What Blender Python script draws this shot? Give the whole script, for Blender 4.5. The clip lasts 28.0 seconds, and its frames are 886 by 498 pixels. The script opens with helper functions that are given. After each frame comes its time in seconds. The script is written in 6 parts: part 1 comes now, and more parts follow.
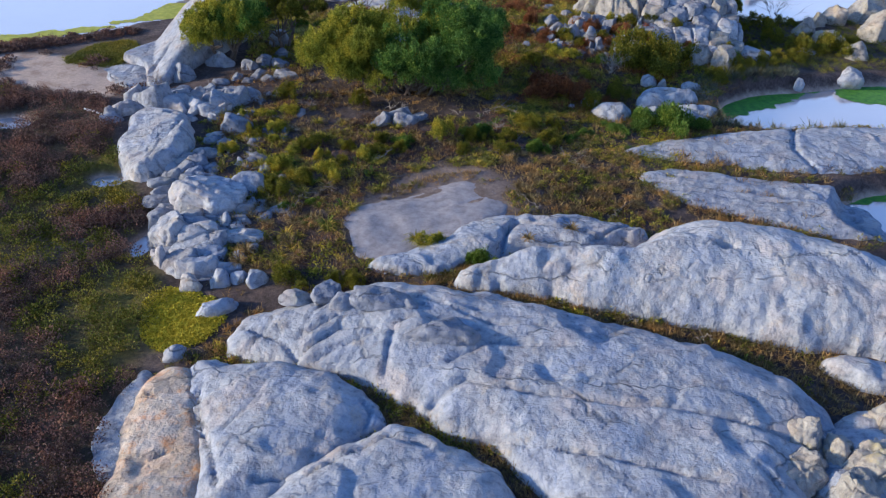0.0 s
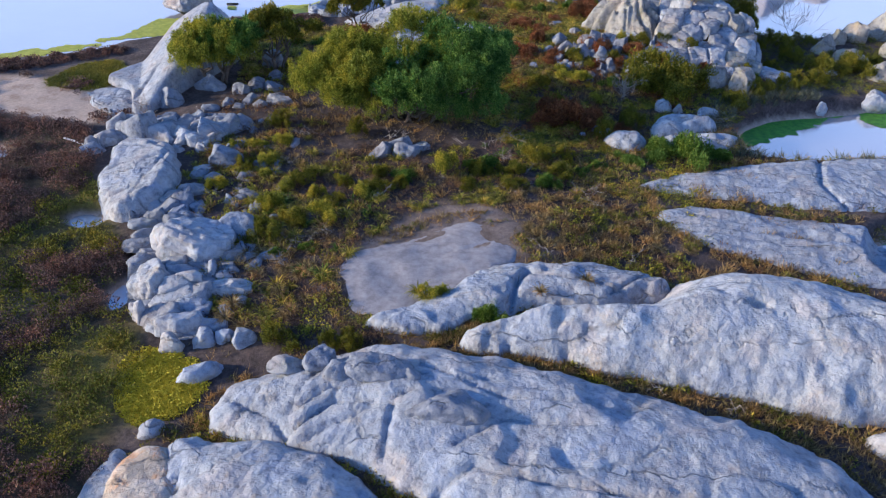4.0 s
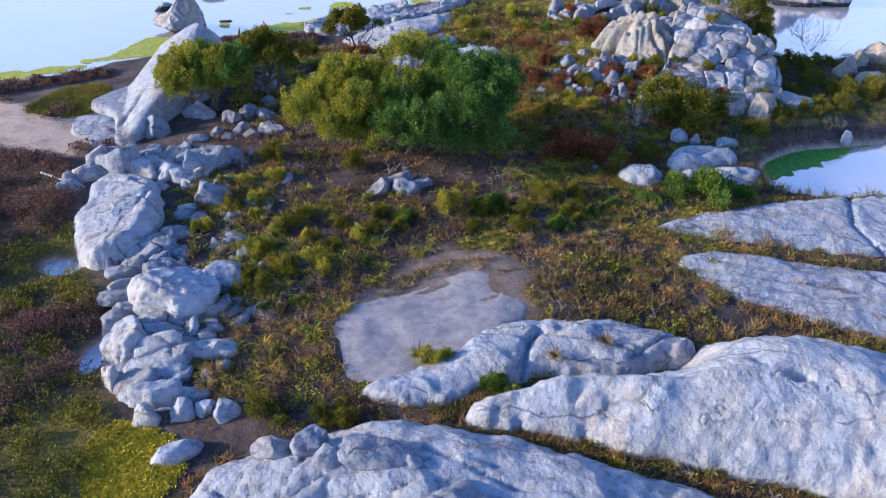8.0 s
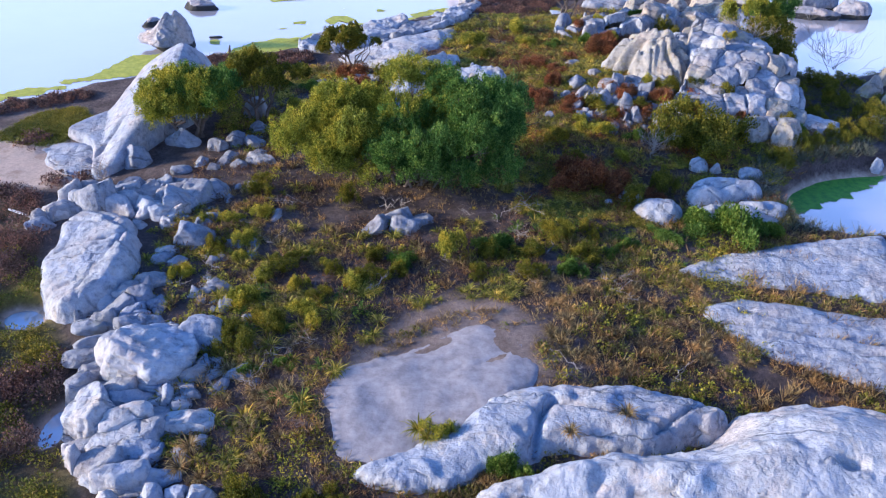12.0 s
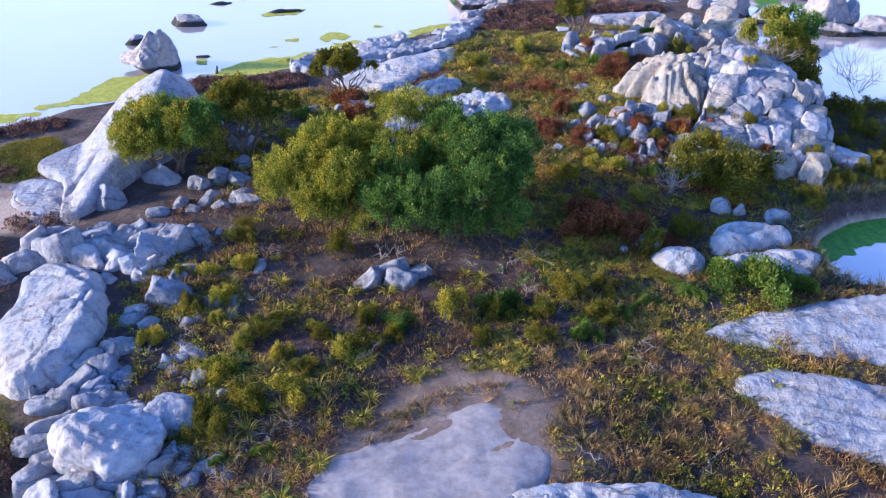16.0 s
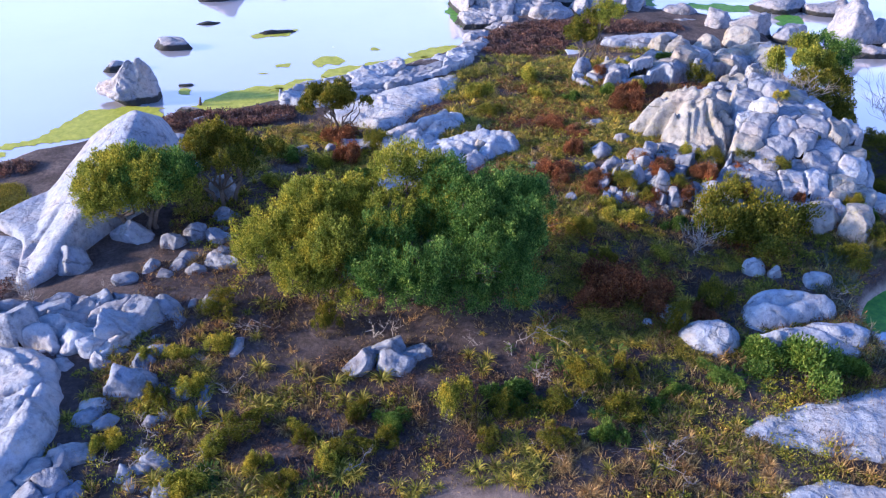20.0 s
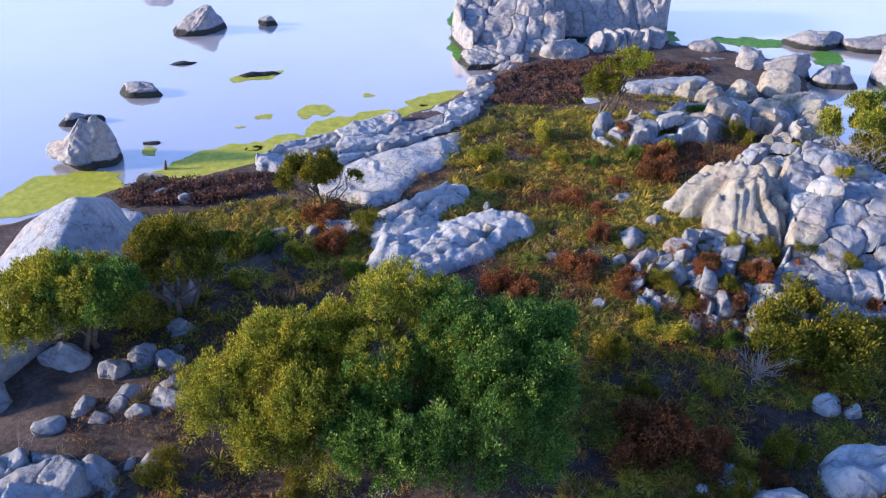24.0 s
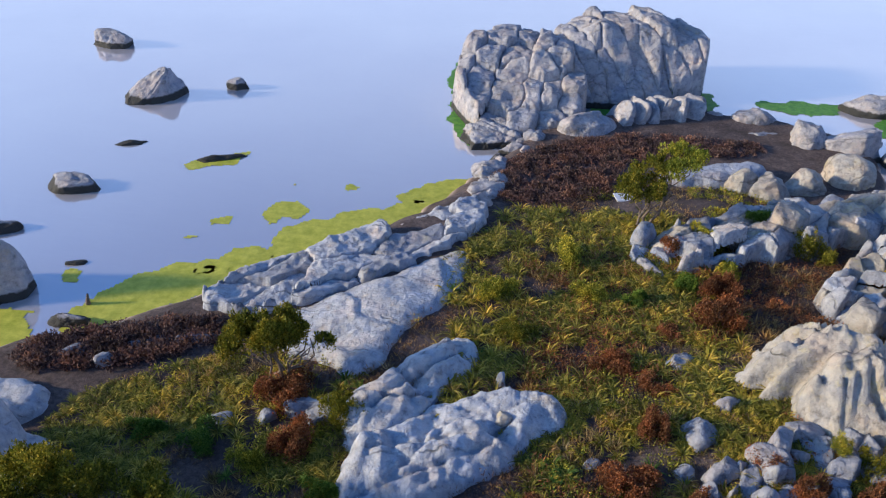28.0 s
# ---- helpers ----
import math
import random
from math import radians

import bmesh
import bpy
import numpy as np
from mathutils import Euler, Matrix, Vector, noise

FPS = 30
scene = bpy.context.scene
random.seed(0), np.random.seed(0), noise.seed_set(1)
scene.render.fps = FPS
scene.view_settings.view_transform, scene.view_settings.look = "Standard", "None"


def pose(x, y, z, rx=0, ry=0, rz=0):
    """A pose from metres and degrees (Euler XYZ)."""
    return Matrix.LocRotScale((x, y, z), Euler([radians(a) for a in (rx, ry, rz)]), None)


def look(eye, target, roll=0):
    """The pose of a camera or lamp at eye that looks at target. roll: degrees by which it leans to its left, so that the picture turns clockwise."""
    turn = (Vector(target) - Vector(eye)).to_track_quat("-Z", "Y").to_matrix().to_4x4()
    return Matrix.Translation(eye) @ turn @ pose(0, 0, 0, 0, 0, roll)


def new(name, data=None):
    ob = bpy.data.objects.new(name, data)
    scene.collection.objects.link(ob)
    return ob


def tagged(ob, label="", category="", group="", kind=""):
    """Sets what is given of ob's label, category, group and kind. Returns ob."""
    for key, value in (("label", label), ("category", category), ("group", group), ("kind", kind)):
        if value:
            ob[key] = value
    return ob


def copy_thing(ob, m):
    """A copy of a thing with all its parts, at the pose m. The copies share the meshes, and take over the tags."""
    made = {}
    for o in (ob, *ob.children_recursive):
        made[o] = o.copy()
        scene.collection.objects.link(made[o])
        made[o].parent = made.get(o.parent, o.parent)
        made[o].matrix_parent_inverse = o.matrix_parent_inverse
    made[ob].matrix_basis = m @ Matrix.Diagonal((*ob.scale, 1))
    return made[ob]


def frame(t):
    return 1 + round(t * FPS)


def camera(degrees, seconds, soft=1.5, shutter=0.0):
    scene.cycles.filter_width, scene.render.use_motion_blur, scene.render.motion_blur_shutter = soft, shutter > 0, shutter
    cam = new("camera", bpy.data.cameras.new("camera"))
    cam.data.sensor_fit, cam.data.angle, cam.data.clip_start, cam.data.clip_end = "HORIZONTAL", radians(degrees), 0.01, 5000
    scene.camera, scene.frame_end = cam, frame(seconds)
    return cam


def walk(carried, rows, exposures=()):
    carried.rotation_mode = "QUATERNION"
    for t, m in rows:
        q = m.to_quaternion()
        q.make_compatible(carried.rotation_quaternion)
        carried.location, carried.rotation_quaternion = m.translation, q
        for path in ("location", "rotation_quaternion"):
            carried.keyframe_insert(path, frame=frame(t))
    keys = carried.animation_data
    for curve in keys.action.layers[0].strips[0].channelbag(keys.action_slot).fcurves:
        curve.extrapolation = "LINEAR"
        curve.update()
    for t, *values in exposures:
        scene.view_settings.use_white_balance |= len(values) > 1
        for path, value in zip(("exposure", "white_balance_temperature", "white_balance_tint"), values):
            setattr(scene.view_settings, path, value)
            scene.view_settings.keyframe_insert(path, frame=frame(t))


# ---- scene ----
cam = camera(60, 28.0, soft=1.2)
PATH = [
    (0, (1.139, -1.173, 18.563), (1.105, 0.472, 17.426), 2.2),
    (1, (1.049, -0.38, 18.595), (1.015, 1.266, 17.458), 2.2),
    (2, (0.995, 0.439, 18.632), (0.96, 2.084, 17.495), 2.2),
    (3, (0.908, 1.219, 18.685), (0.873, 2.864, 17.548), 2.25),
    (3.5, (0.869, 1.624, 18.723), (0.835, 3.268, 17.585), 2.25),
    (5.5, (0.721, 3.175, 18.824), (0.688, 4.822, 17.69), 2.25),
    (6, (0.7, 3.582, 18.812), (0.665, 5.23, 17.68), 2.25),
    (7, (0.597, 4.394, 18.885), (0.565, 6.04, 17.751), 2.3),
    (8, (0.554, 5.197, 18.863), (0.52, 6.846, 17.73), 2.3),
    (9, (0.458, 5.994, 18.906), (0.427, 7.643, 17.774), 2.3),
    (10, (0.44, 6.791, 18.807), (0.405, 8.443, 17.68), 2.25),
    (11, (0.403, 7.649, 18.75), (0.366, 9.3, 17.622), 2.2),
    (12, (0.383, 8.524, 18.719), (0.346, 10.175, 17.592), 2.2),
    (12.5, (0.376, 8.946, 18.709), (0.337, 10.598, 17.582), 2.2),
    (14.5, (0.293, 10.781, 18.804), (0.254, 12.431, 17.675), 2.2),
    (15, (0.258, 11.298, 18.812), (0.22, 12.948, 17.683), 2.25),
    (16, (0.246, 12.276, 18.861), (0.207, 13.925, 17.731), 2.25),
    (17, (0.263, 13.306, 18.948), (0.22, 14.954, 17.816), 2.2),
    (18, (0.217, 14.399, 19.03), (0.174, 16.047, 17.898), 2.2),
    (19, (0.126, 15.542, 19.152), (0.083, 17.188, 18.017), 2.2),
    (20, (0.069, 16.846, 19.197), (0.025, 18.49, 18.06), 2.1),
    (21, (0.021, 18.303, 19.264), (-0.025, 19.945, 18.123), 2.0),
    (21.5, (-0.084, 19.083, 19.294), (-0.128, 20.725, 18.152), 2.1),
    (23.5, (-0.277, 23.018, 19.269), (-0.322, 24.665, 18.135), 2.1),
    (24, (-0.349, 24.185, 19.453), (-0.394, 25.83, 18.317), 2.2),
    (25, (-0.592, 26.528, 19.581), (-0.63, 28.176, 18.449), 2.5),
    (26, (-0.828, 28.977, 19.699), (-0.862, 30.628, 18.57), 2.7),
    (27, (-0.921, 31.699, 19.752), (-0.956, 33.351, 18.624), 2.8),
    (27.5, (-0.963, 33.029, 19.697), (-0.999, 34.684, 18.575), 2.8),
    (28, (-0.86, 34.53, 19.48), (-0.905, 36.19, 18.365), 2.2)
]
walk(cam, [(t, look(eye, target, roll)) for t, eye, target, roll in PATH],
     [(0, 0.03, 4750, 6), (6, 0.24, 4680, 9), (12, 0.55, 4600, 13), (21, 0.70, 4580, 18), (24, 0.46, 4830, 12), (28, 0.07, 4950, 6)])

# ---- light ----
SUN_AZ, SUN_EL = radians(-98), radians(15)   # azimuth from +y towards +x, elevation
world = bpy.data.worlds.new("dusk_sky")
scene.world = world
world.use_nodes = True
wn = world.node_tree
sky = wn.nodes.new("ShaderNodeTexSky")
sky.sky_type, sky.sun_disc = "NISHITA", False
sky.sun_elevation, sky.sun_rotation = SUN_EL, SUN_AZ
sky.air_density, sky.dust_density, sky.ozone_density = 1.0, 4.5, 2.5
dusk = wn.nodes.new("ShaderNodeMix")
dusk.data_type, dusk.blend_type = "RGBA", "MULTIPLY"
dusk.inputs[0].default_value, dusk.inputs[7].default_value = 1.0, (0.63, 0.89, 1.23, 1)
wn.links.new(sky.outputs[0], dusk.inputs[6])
# evening haze: the sky pales towards the horizon all round
height = wn.nodes.new("ShaderNodeSeparateXYZ")
pale = wn.nodes.new("ShaderNodeMapRange")
pale.interpolation_type = "SMOOTHSTEP"
for slot, value in ((1, 0.2), (2, 0.62), (3, 0.9), (4, 0.0)):
    pale.inputs[slot].default_value = value
haze = wn.nodes.new("ShaderNodeMix")
haze.data_type = "RGBA"
haze.inputs[7].default_value = (6.4, 6.6, 7.45, 1)
coords = wn.nodes.new("ShaderNodeTexCoord")
wn.links.new(coords.outputs["Generated"], height.inputs[0])
wn.links.new(height.outputs[2], pale.inputs[0])
wn.links.new(pale.outputs[0], haze.inputs[0])
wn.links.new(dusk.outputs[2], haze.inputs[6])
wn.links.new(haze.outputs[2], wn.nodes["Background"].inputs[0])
wn.nodes["Background"].inputs[1].default_value = 0.13
sun_data = bpy.data.lights.new("sun", "SUN")
sun_data.energy, sun_data.angle, sun_data.color = 5.8, radians(5), (1.0, 0.68, 0.35)
sun = new("sun", sun_data)
to_sun = Vector((math.sin(SUN_AZ) * math.cos(SUN_EL), math.cos(SUN_AZ) * math.cos(SUN_EL), math.sin(SUN_EL)))
sun.matrix_world = look(to_sun * 60, (0, 0, 0))

# ---- noise and mesh tools ----
def hash01(ix, iy, iz, seed):
    h = (ix * 73856093) ^ (iy * 19349663) ^ (iz * 83492791) ^ (seed * 97531 + 1013)
    h = (h ^ (h >> 13)) * 1274126177 & 0x7FFFFFFF
    h = (h ^ (h >> 16)) * 668265263 & 0x7FFFFFFF
    return ((h ^ (h >> 15)) & 0xFFFFF) / 0xFFFFF


def vnoise(p, seed=0):
    """Smooth value noise in -1..1 at the rows of p."""
    i = np.floor(p).astype(np.int64)
    f = p - i
    f = f * f * (3 - 2 * f)
    out = 0
    for a in (0, 1):
        for b in (0, 1):
            for c in (0, 1):
                w = (f[:, 0] if a else 1 - f[:, 0]) * (f[:, 1] if b else 1 - f[:, 1]) * (f[:, 2] if c else 1 - f[:, 2])
                out = out + w * hash01(i[:, 0] + a, i[:, 1] + b, i[:, 2] + c, seed)
    return out * 2 - 1


def fbm(p, seed=0, octaves=4):
    out, amp = 0, 0.5
    for k in range(octaves):
        out = out + amp * vnoise(p * 2.0 ** k + 17.3 * k, seed + k)
        amp *= 0.5
    return out


def fbm2(x, y, scale, seed=0, octaves=4):
    return fbm(np.stack([x / scale, y / scale, np.full_like(x, 0.37)], -1), seed, octaves)


def smooth(a, b, v):
    t = np.clip((v - a) / (b - a), 0, 1)
    return t * t * (3 - 2 * t)


def inside(x, y, poly):
    """Signed distance to a closed outline: positive within it."""
    if x.size < 64:
        a, b = np.asarray(poly, float), np.roll(poly, -1, 0)
        d = b - a
        px, py = x.reshape(-1, 1), y.reshape(-1, 1)
        t = np.clip(((px - a[:, 0]) * d[:, 0] + (py - a[:, 1]) * d[:, 1]) / ((d ** 2).sum(1) + 1e-12), 0, 1)
        near = np.hypot(px - a[:, 0] - t * d[:, 0], py - a[:, 1] - t * d[:, 1]).min(1)
        dy = np.where(d[:, 1] == 0, 1e-12, d[:, 1])
        cross = ((a[:, 1] > py) != (b[:, 1] > py)) & (px < d[:, 0] * (py - a[:, 1]) / dy + a[:, 0])
        return np.where(cross.sum(1) % 2 == 1, near, -near).reshape(x.shape)
    best, odd = np.full(x.shape, 1e9), np.zeros(x.shape, bool)
    for (ax, ay), (bx, by) in zip(poly, np.roll(poly, -1, 0)):
        dx, dy = bx - ax, by - ay
        t = np.clip(((x - ax) * dx + (y - ay) * dy) / (dx * dx + dy * dy + 1e-12), 0, 1)
        best = np.minimum(best, np.hypot(x - ax - t * dx, y - ay - t * dy))
        with np.errstate(divide="ignore", invalid="ignore"):
            odd ^= ((ay > y) != (by > y)) & (x < dx * (y - ay) / (dy if dy else 1e-12) + ax)
    return np.where(odd, best, -best)


def along(x, y, line):
    """Distance to an open line."""
    best = np.full(x.shape, 1e9)
    for (ax, ay), (bx, by) in zip(line[:-1], line[1:]):
        dx, dy = bx - ax, by - ay
        t = np.clip(((x - ax) * dx + (y - ay) * dy) / (dx * dx + dy * dy + 1e-12), 0, 1)
        best = np.minimum(best, np.hypot(x - ax - t * dx, y - ay - t * dy))
    return best


def rounded(poly, rounds=2):
    p = np.array(poly, float)
    for _ in range(rounds):
        q = np.roll(p, -1, 0)
        p = np.stack([p * 0.75 + q * 0.25, p * 0.25 + q * 0.75], 1).reshape(-1, 2)
    return p


def make_mesh(name, verts, faces, mats, shade=True, index=None):
    """A mesh from arrays; faces all have the same number of corners."""
    me = bpy.data.meshes.new(name)
    verts, faces = np.asarray(verts, np.float32), np.asarray(faces, np.int32)
    n, k = faces.shape
    me.vertices.add(len(verts))
    me.vertices.foreach_set("co", verts.ravel())
    me.loops.add(n * k)
    me.loops.foreach_set("vertex_index", faces.ravel())
    me.polygons.add(n)
    me.polygons.foreach_set("loop_start", np.arange(0, n * k, k, dtype=np.int32))
    me.polygons.foreach_set("use_smooth", np.full(n, shade))
    if index is not None:
        me.polygons.foreach_set("material_index", np.asarray(index, np.int32))
    for m in mats:
        me.materials.append(m)
    me.update(calc_edges=True)
    return me


def grid_faces(nx, ny):
    a = (np.arange(ny - 1)[:, None] * nx + np.arange(nx - 1)).ravel()
    return np.stack([a, a + 1, a + nx + 1, a + nx], 1)


def keep_faces(verts, faces, keep):
    """Drops the faces with a corner that is not kept, and the corners left over."""
    faces = faces[keep[faces].all(1)]
    used = np.unique(faces)
    to = np.zeros(len(verts), np.int64)
    to[used] = np.arange(len(used))
    return verts[used], to[faces]


def part(name, me, parent, label=""):
    ob = new(name, me)
    ob.parent = parent
    return tagged(ob, label)


# ---- materials ----
def material(name):
    m = bpy.data.materials.new(name)
    m.use_nodes = True
    return m, m.node_tree, m.node_tree.nodes["Principled BSDF"]


def node(nt, kind, **inputs):
    n = nt.nodes.new(kind)
    for k, v in inputs.items():
        n.inputs[k].default_value = v
    return n


def ramp(nt, source, stops):
    r = nt.nodes.new("ShaderNodeValToRGB")
    while len(r.color_ramp.elements) < len(stops):
        r.color_ramp.elements.new(0.5)
    for e, (p, c) in zip(r.color_ramp.elements, stops):
        e.position, e.color = p, (*c, 1)
    nt.links.new(source, r.inputs[0])
    return r.outputs[0]


def noise_tex(nt, coords, scale, detail=5, rough=0.6):
    n = node(nt, "ShaderNodeTexNoise", Scale=scale, Detail=detail, Roughness=rough)
    nt.links.new(coords, n.inputs["Vector"])
    return n.outputs["Fac"]


def mixed(nt, fac, a, b, blend="MIX"):
    m = nt.nodes.new("ShaderNodeMix")
    m.data_type, m.blend_type = "RGBA", blend
    for slot, v in ((0, fac), (6, a), (7, b)):
        if isinstance(v, bpy.types.NodeSocket):
            nt.links.new(v, m.inputs[slot])
        else:
            m.inputs[slot].default_value = v if slot == 0 else (*v, 1)
    return m.outputs[2]


def bumped(nt, bsdf, height, strength, distance):
    b = node(nt, "ShaderNodeBump", Strength=strength, Distance=distance)
    nt.links.new(height, b.inputs["Height"])
    nt.links.new(b.outputs[0], bsdf.inputs["Normal"])


def granite(name, light, mid, lichen, amount=0.5, tide=False, cracks=0.7):
    """Weathered granite: pale grain, grey stains, hair joints, lichen in patches; with a wet, weedy foot where it stands in the water."""
    m, nt, bsdf = material(name)
    pos = nt.nodes.new("ShaderNodeNewGeometry").outputs["Position"]
    big, small, fine = noise_tex(nt, pos, 0.5, 6, 0.65), noise_tex(nt, pos, 3.2, 7, 0.66), noise_tex(nt, pos, 26, 3, 0.7)
    stain = ramp(nt, big, [(0.34, light), (0.54, mid), (0.68, light)])
    worn = ramp(nt, small, [(0.30, (0.44, 0.43, 0.44)), (0.42, (0.82, 0.82, 0.83)), (0.52, (1.0, 1.0, 1.0)), (0.64, (1.14, 1.12, 1.09)), (0.76, (0.80, 0.78, 0.77))])
    col = mixed(nt, 1.0, stain, worn, "MULTIPLY")
    grain = ramp(nt, fine, [(0.33, (0.72, 0.72, 0.74)), (0.45, (1, 1, 1)), (0.6, (1, 1, 1)), (0.72, (1.12, 1.11, 1.08))])
    col = mixed(nt, 0.35, col, grain, "MULTIPLY")
    patch = noise_tex(nt, pos, 1.1, 7, 0.75)
    where = ramp(nt, patch, [(0.60 - 0.08 * amount, (0, 0, 0)), (0.72 - 0.05 * amount, (1, 1, 1))])
    scaled = mixed(nt, 1.0, where, (amount, amount, amount), "MULTIPLY")
    col = mixed(nt, scaled, col, lichen)
    tint = ramp(nt, noise_tex(nt, pos, 0.62, 5, 0.6), [(0.38, (0.93, 0.96, 1.05)), (0.5, (1, 1, 1)), (0.62, (1.08, 0.99, 0.93))])
    col = mixed(nt, 1.0, col, tint, "MULTIPLY")
    speck = ramp(nt, noise_tex(nt, pos, 6.5, 4, 0.8), [(0.28, (0.20, 0.19, 0.20)), (0.34, (1, 1, 1))])
    col = mixed(nt, 1.0, col, speck, "MULTIPLY")
    # hair joints: warped cell borders, broken off where the mask is low
    warp = node(nt, "ShaderNodeTexNoise", Scale=0.9, Detail=4, Roughness=0.6)
    nt.links.new(pos, warp.inputs["Vector"])
    bent = nt.nodes.new("ShaderNodeVectorMath")
    bent.operation = "MULTIPLY_ADD"
    nt.links.new(warp.outputs["Color"], bent.inputs[0])
    bent.inputs[1].default_value = (0.9, 0.9, 0.9)
    nt.links.new(pos, bent.inputs[2])
    long = node(nt, "ShaderNodeMapping")
    long.inputs["Rotation"].default_value = (0.1, 0.2, 0.35)
    long.inputs["Scale"].default_value = (0.2, 0.75, 0.75)
    nt.links.new(bent.outputs[0], long.inputs["Vector"])
    cell = nt.nodes.new("ShaderNodeTexVoronoi")
    cell.feature = "DISTANCE_TO_EDGE"
    cell.inputs["Scale"].default_value = 0.62
    nt.links.new(long.outputs[0], cell.inputs["Vector"])
    line = ramp(nt, cell.outputs["Distance"], [(0.0, (0, 0, 0)), (0.006, (0.2, 0.2, 0.2)), (0.022, (1, 1, 1))])
    mask = ramp(nt, noise_tex(nt, pos, 0.8, 3), [(0.46, (0, 0, 0)), (0.56, (cracks, cracks, cracks))])
    joint = mixed(nt, mask, (1, 1, 1), line)
    col = mixed(nt, 0.6, col, joint, "MULTIPLY")
    info = nt.nodes.new("ShaderNodeObjectInfo").outputs["Random"]
    tone = ramp(nt, info, [(0.0, (0.86, 0.86, 0.88)), (0.5, (1, 1, 1)), (1.0, (1.05, 1.02, 0.97))])
    col = mixed(nt, 1.0, col, tone, "MULTIPLY")
    if tide:
        sep = nt.nodes.new("ShaderNodeSeparateXYZ")
        nt.links.new(pos, sep.inputs[0])
        add = node(nt, "ShaderNodeMath")
        add.operation = "MULTIPLY_ADD"
        nt.links.new(small, add.inputs[0])
        add.inputs[1].default_value = -0.3
        nt.links.new(sep.outputs[2], add.inputs[2])
        wet = ramp(nt, add.outputs[0], [(0.18, (1, 1, 1)), (0.26, (0, 0, 0))])
        col = mixed(nt, wet, col, (0.035, 0.035, 0.032))
    nt.links.new(col, bsdf.inputs["Base Color"])
    bsdf.inputs["Roughness"].default_value = 0.85
    height = mixed(nt, 0.05, mixed(nt, 0.55, noise_tex(nt, pos, 1.1, 4, 0.55), noise_tex(nt, pos, 3.4, 6, 0.6)), fine)
    height = mixed(nt, 0.22, height, joint)
    bumped(nt, bsdf, height, 0.85, 0.36)
    return m


GRANITE = granite("granite_pale", (0.52, 0.545, 0.60), (0.39, 0.41, 0.465), (0.52, 0.44, 0.33), 0.6)
GRANITE_WARM = granite("granite_lichened", (0.47, 0.44, 0.385), (0.36, 0.345, 0.32), (0.46, 0.40, 0.18), 0.7)
GRANITE_RUST = granite("granite_orange_stained", (0.64, 0.58, 0.52), (0.52, 0.43, 0.33), (0.56, 0.27, 0.09), 0.95)
GRANITE_GREY = granite("granite_grey", (0.39, 0.405, 0.45), (0.27, 0.285, 0.335), (0.30, 0.30, 0.22), 0.5)
GRANITE_SEA = granite("granite_tidal", (0.48, 0.46, 0.47), (0.32, 0.325, 0.36), (0.46, 0.36, 0.20), 0.5, tide=True, cracks=0.5)


def leafy(name, dark, mid, light, scale=1.2, rough=0.55):
    m, nt, bsdf = material(name)
    geo = nt.nodes.new("ShaderNodeNewGeometry")
    leaf = ramp(nt, geo.outputs["Random Per Island"], [(0.0, dark), (0.5, mid), (1.0, light)])
    drift = ramp(nt, noise_tex(nt, geo.outputs["Position"], scale, 3), [(0.36, (0.6, 0.66, 0.66)), (0.5, (1.0, 1.0, 0.97)), (0.62, (1.45, 1.25, 1.0))])
    col = mixed(nt, 1.0, leaf, drift, "MULTIPLY")
    nt.links.new(col, bsdf.inputs["Base Color"])
    bsdf.inputs["Roughness"].default_value = rough
    bsdf.inputs["Specular IOR Level"].default_value = 0.25
    glow = nt.nodes.new("ShaderNodeBsdfTranslucent")
    nt.links.new(col, glow.inputs["Color"])
    mix = node(nt, "ShaderNodeMixShader", Fac=0.3)
    nt.links.new(bsdf.outputs[0], mix.inputs[1])
    nt.links.new(glow.outputs[0], mix.inputs[2])
    nt.links.new(mix.outputs[0], nt.nodes["Material Output"].inputs["Surface"])
    return m


LEAF_OLIVE = leafy("leaf_olive_yellow", (0.09, 0.12, 0.012), (0.27, 0.295, 0.024), (0.56, 0.54, 0.06))
LEAF_GREEN = leafy("leaf_grey_green", (0.032, 0.085, 0.015), (0.105, 0.21, 0.034), (0.30, 0.43, 0.085))
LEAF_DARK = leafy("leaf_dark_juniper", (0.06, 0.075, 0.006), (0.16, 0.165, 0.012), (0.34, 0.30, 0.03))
LEAF_SHRUB = leafy("leaf_shrub", (0.10, 0.13, 0.014), (0.30, 0.31, 0.03), (0.64, 0.56, 0.06))
LEAF_STRAP = leafy("leaf_strap", (0.13, 0.13, 0.015), (0.32, 0.30, 0.03), (0.62, 0.50, 0.09))
LEAF_FRESH = leafy("leaf_fresh_green", (0.05, 0.11, 0.015), (0.12, 0.20, 0.025), (0.24, 0.32, 0.06))
LEAF_RUST = leafy("leaf_rust_dry", (0.10, 0.042, 0.025), (0.23, 0.095, 0.042), (0.42, 0.20, 0.08))
LEAF_LITTER = leafy("leaf_dead_litter", (0.07, 0.045, 0.035), (0.15, 0.095, 0.065), (0.28, 0.18, 0.10))
LEAF_STRAW = leafy("leaf_straw", (0.15, 0.10, 0.045), (0.31, 0.22, 0.09), (0.56, 0.42, 0.18))
LEAF_HEATH = leafy("leaf_heath", (0.075, 0.05, 0.05), (0.165, 0.10, 0.088), (0.28, 0.175, 0.14), 0.9)
LEAF_GREY = leafy("leaf_grey_rush", (0.09, 0.10, 0.07), (0.17, 0.18, 0.12), (0.30, 0.29, 0.20))
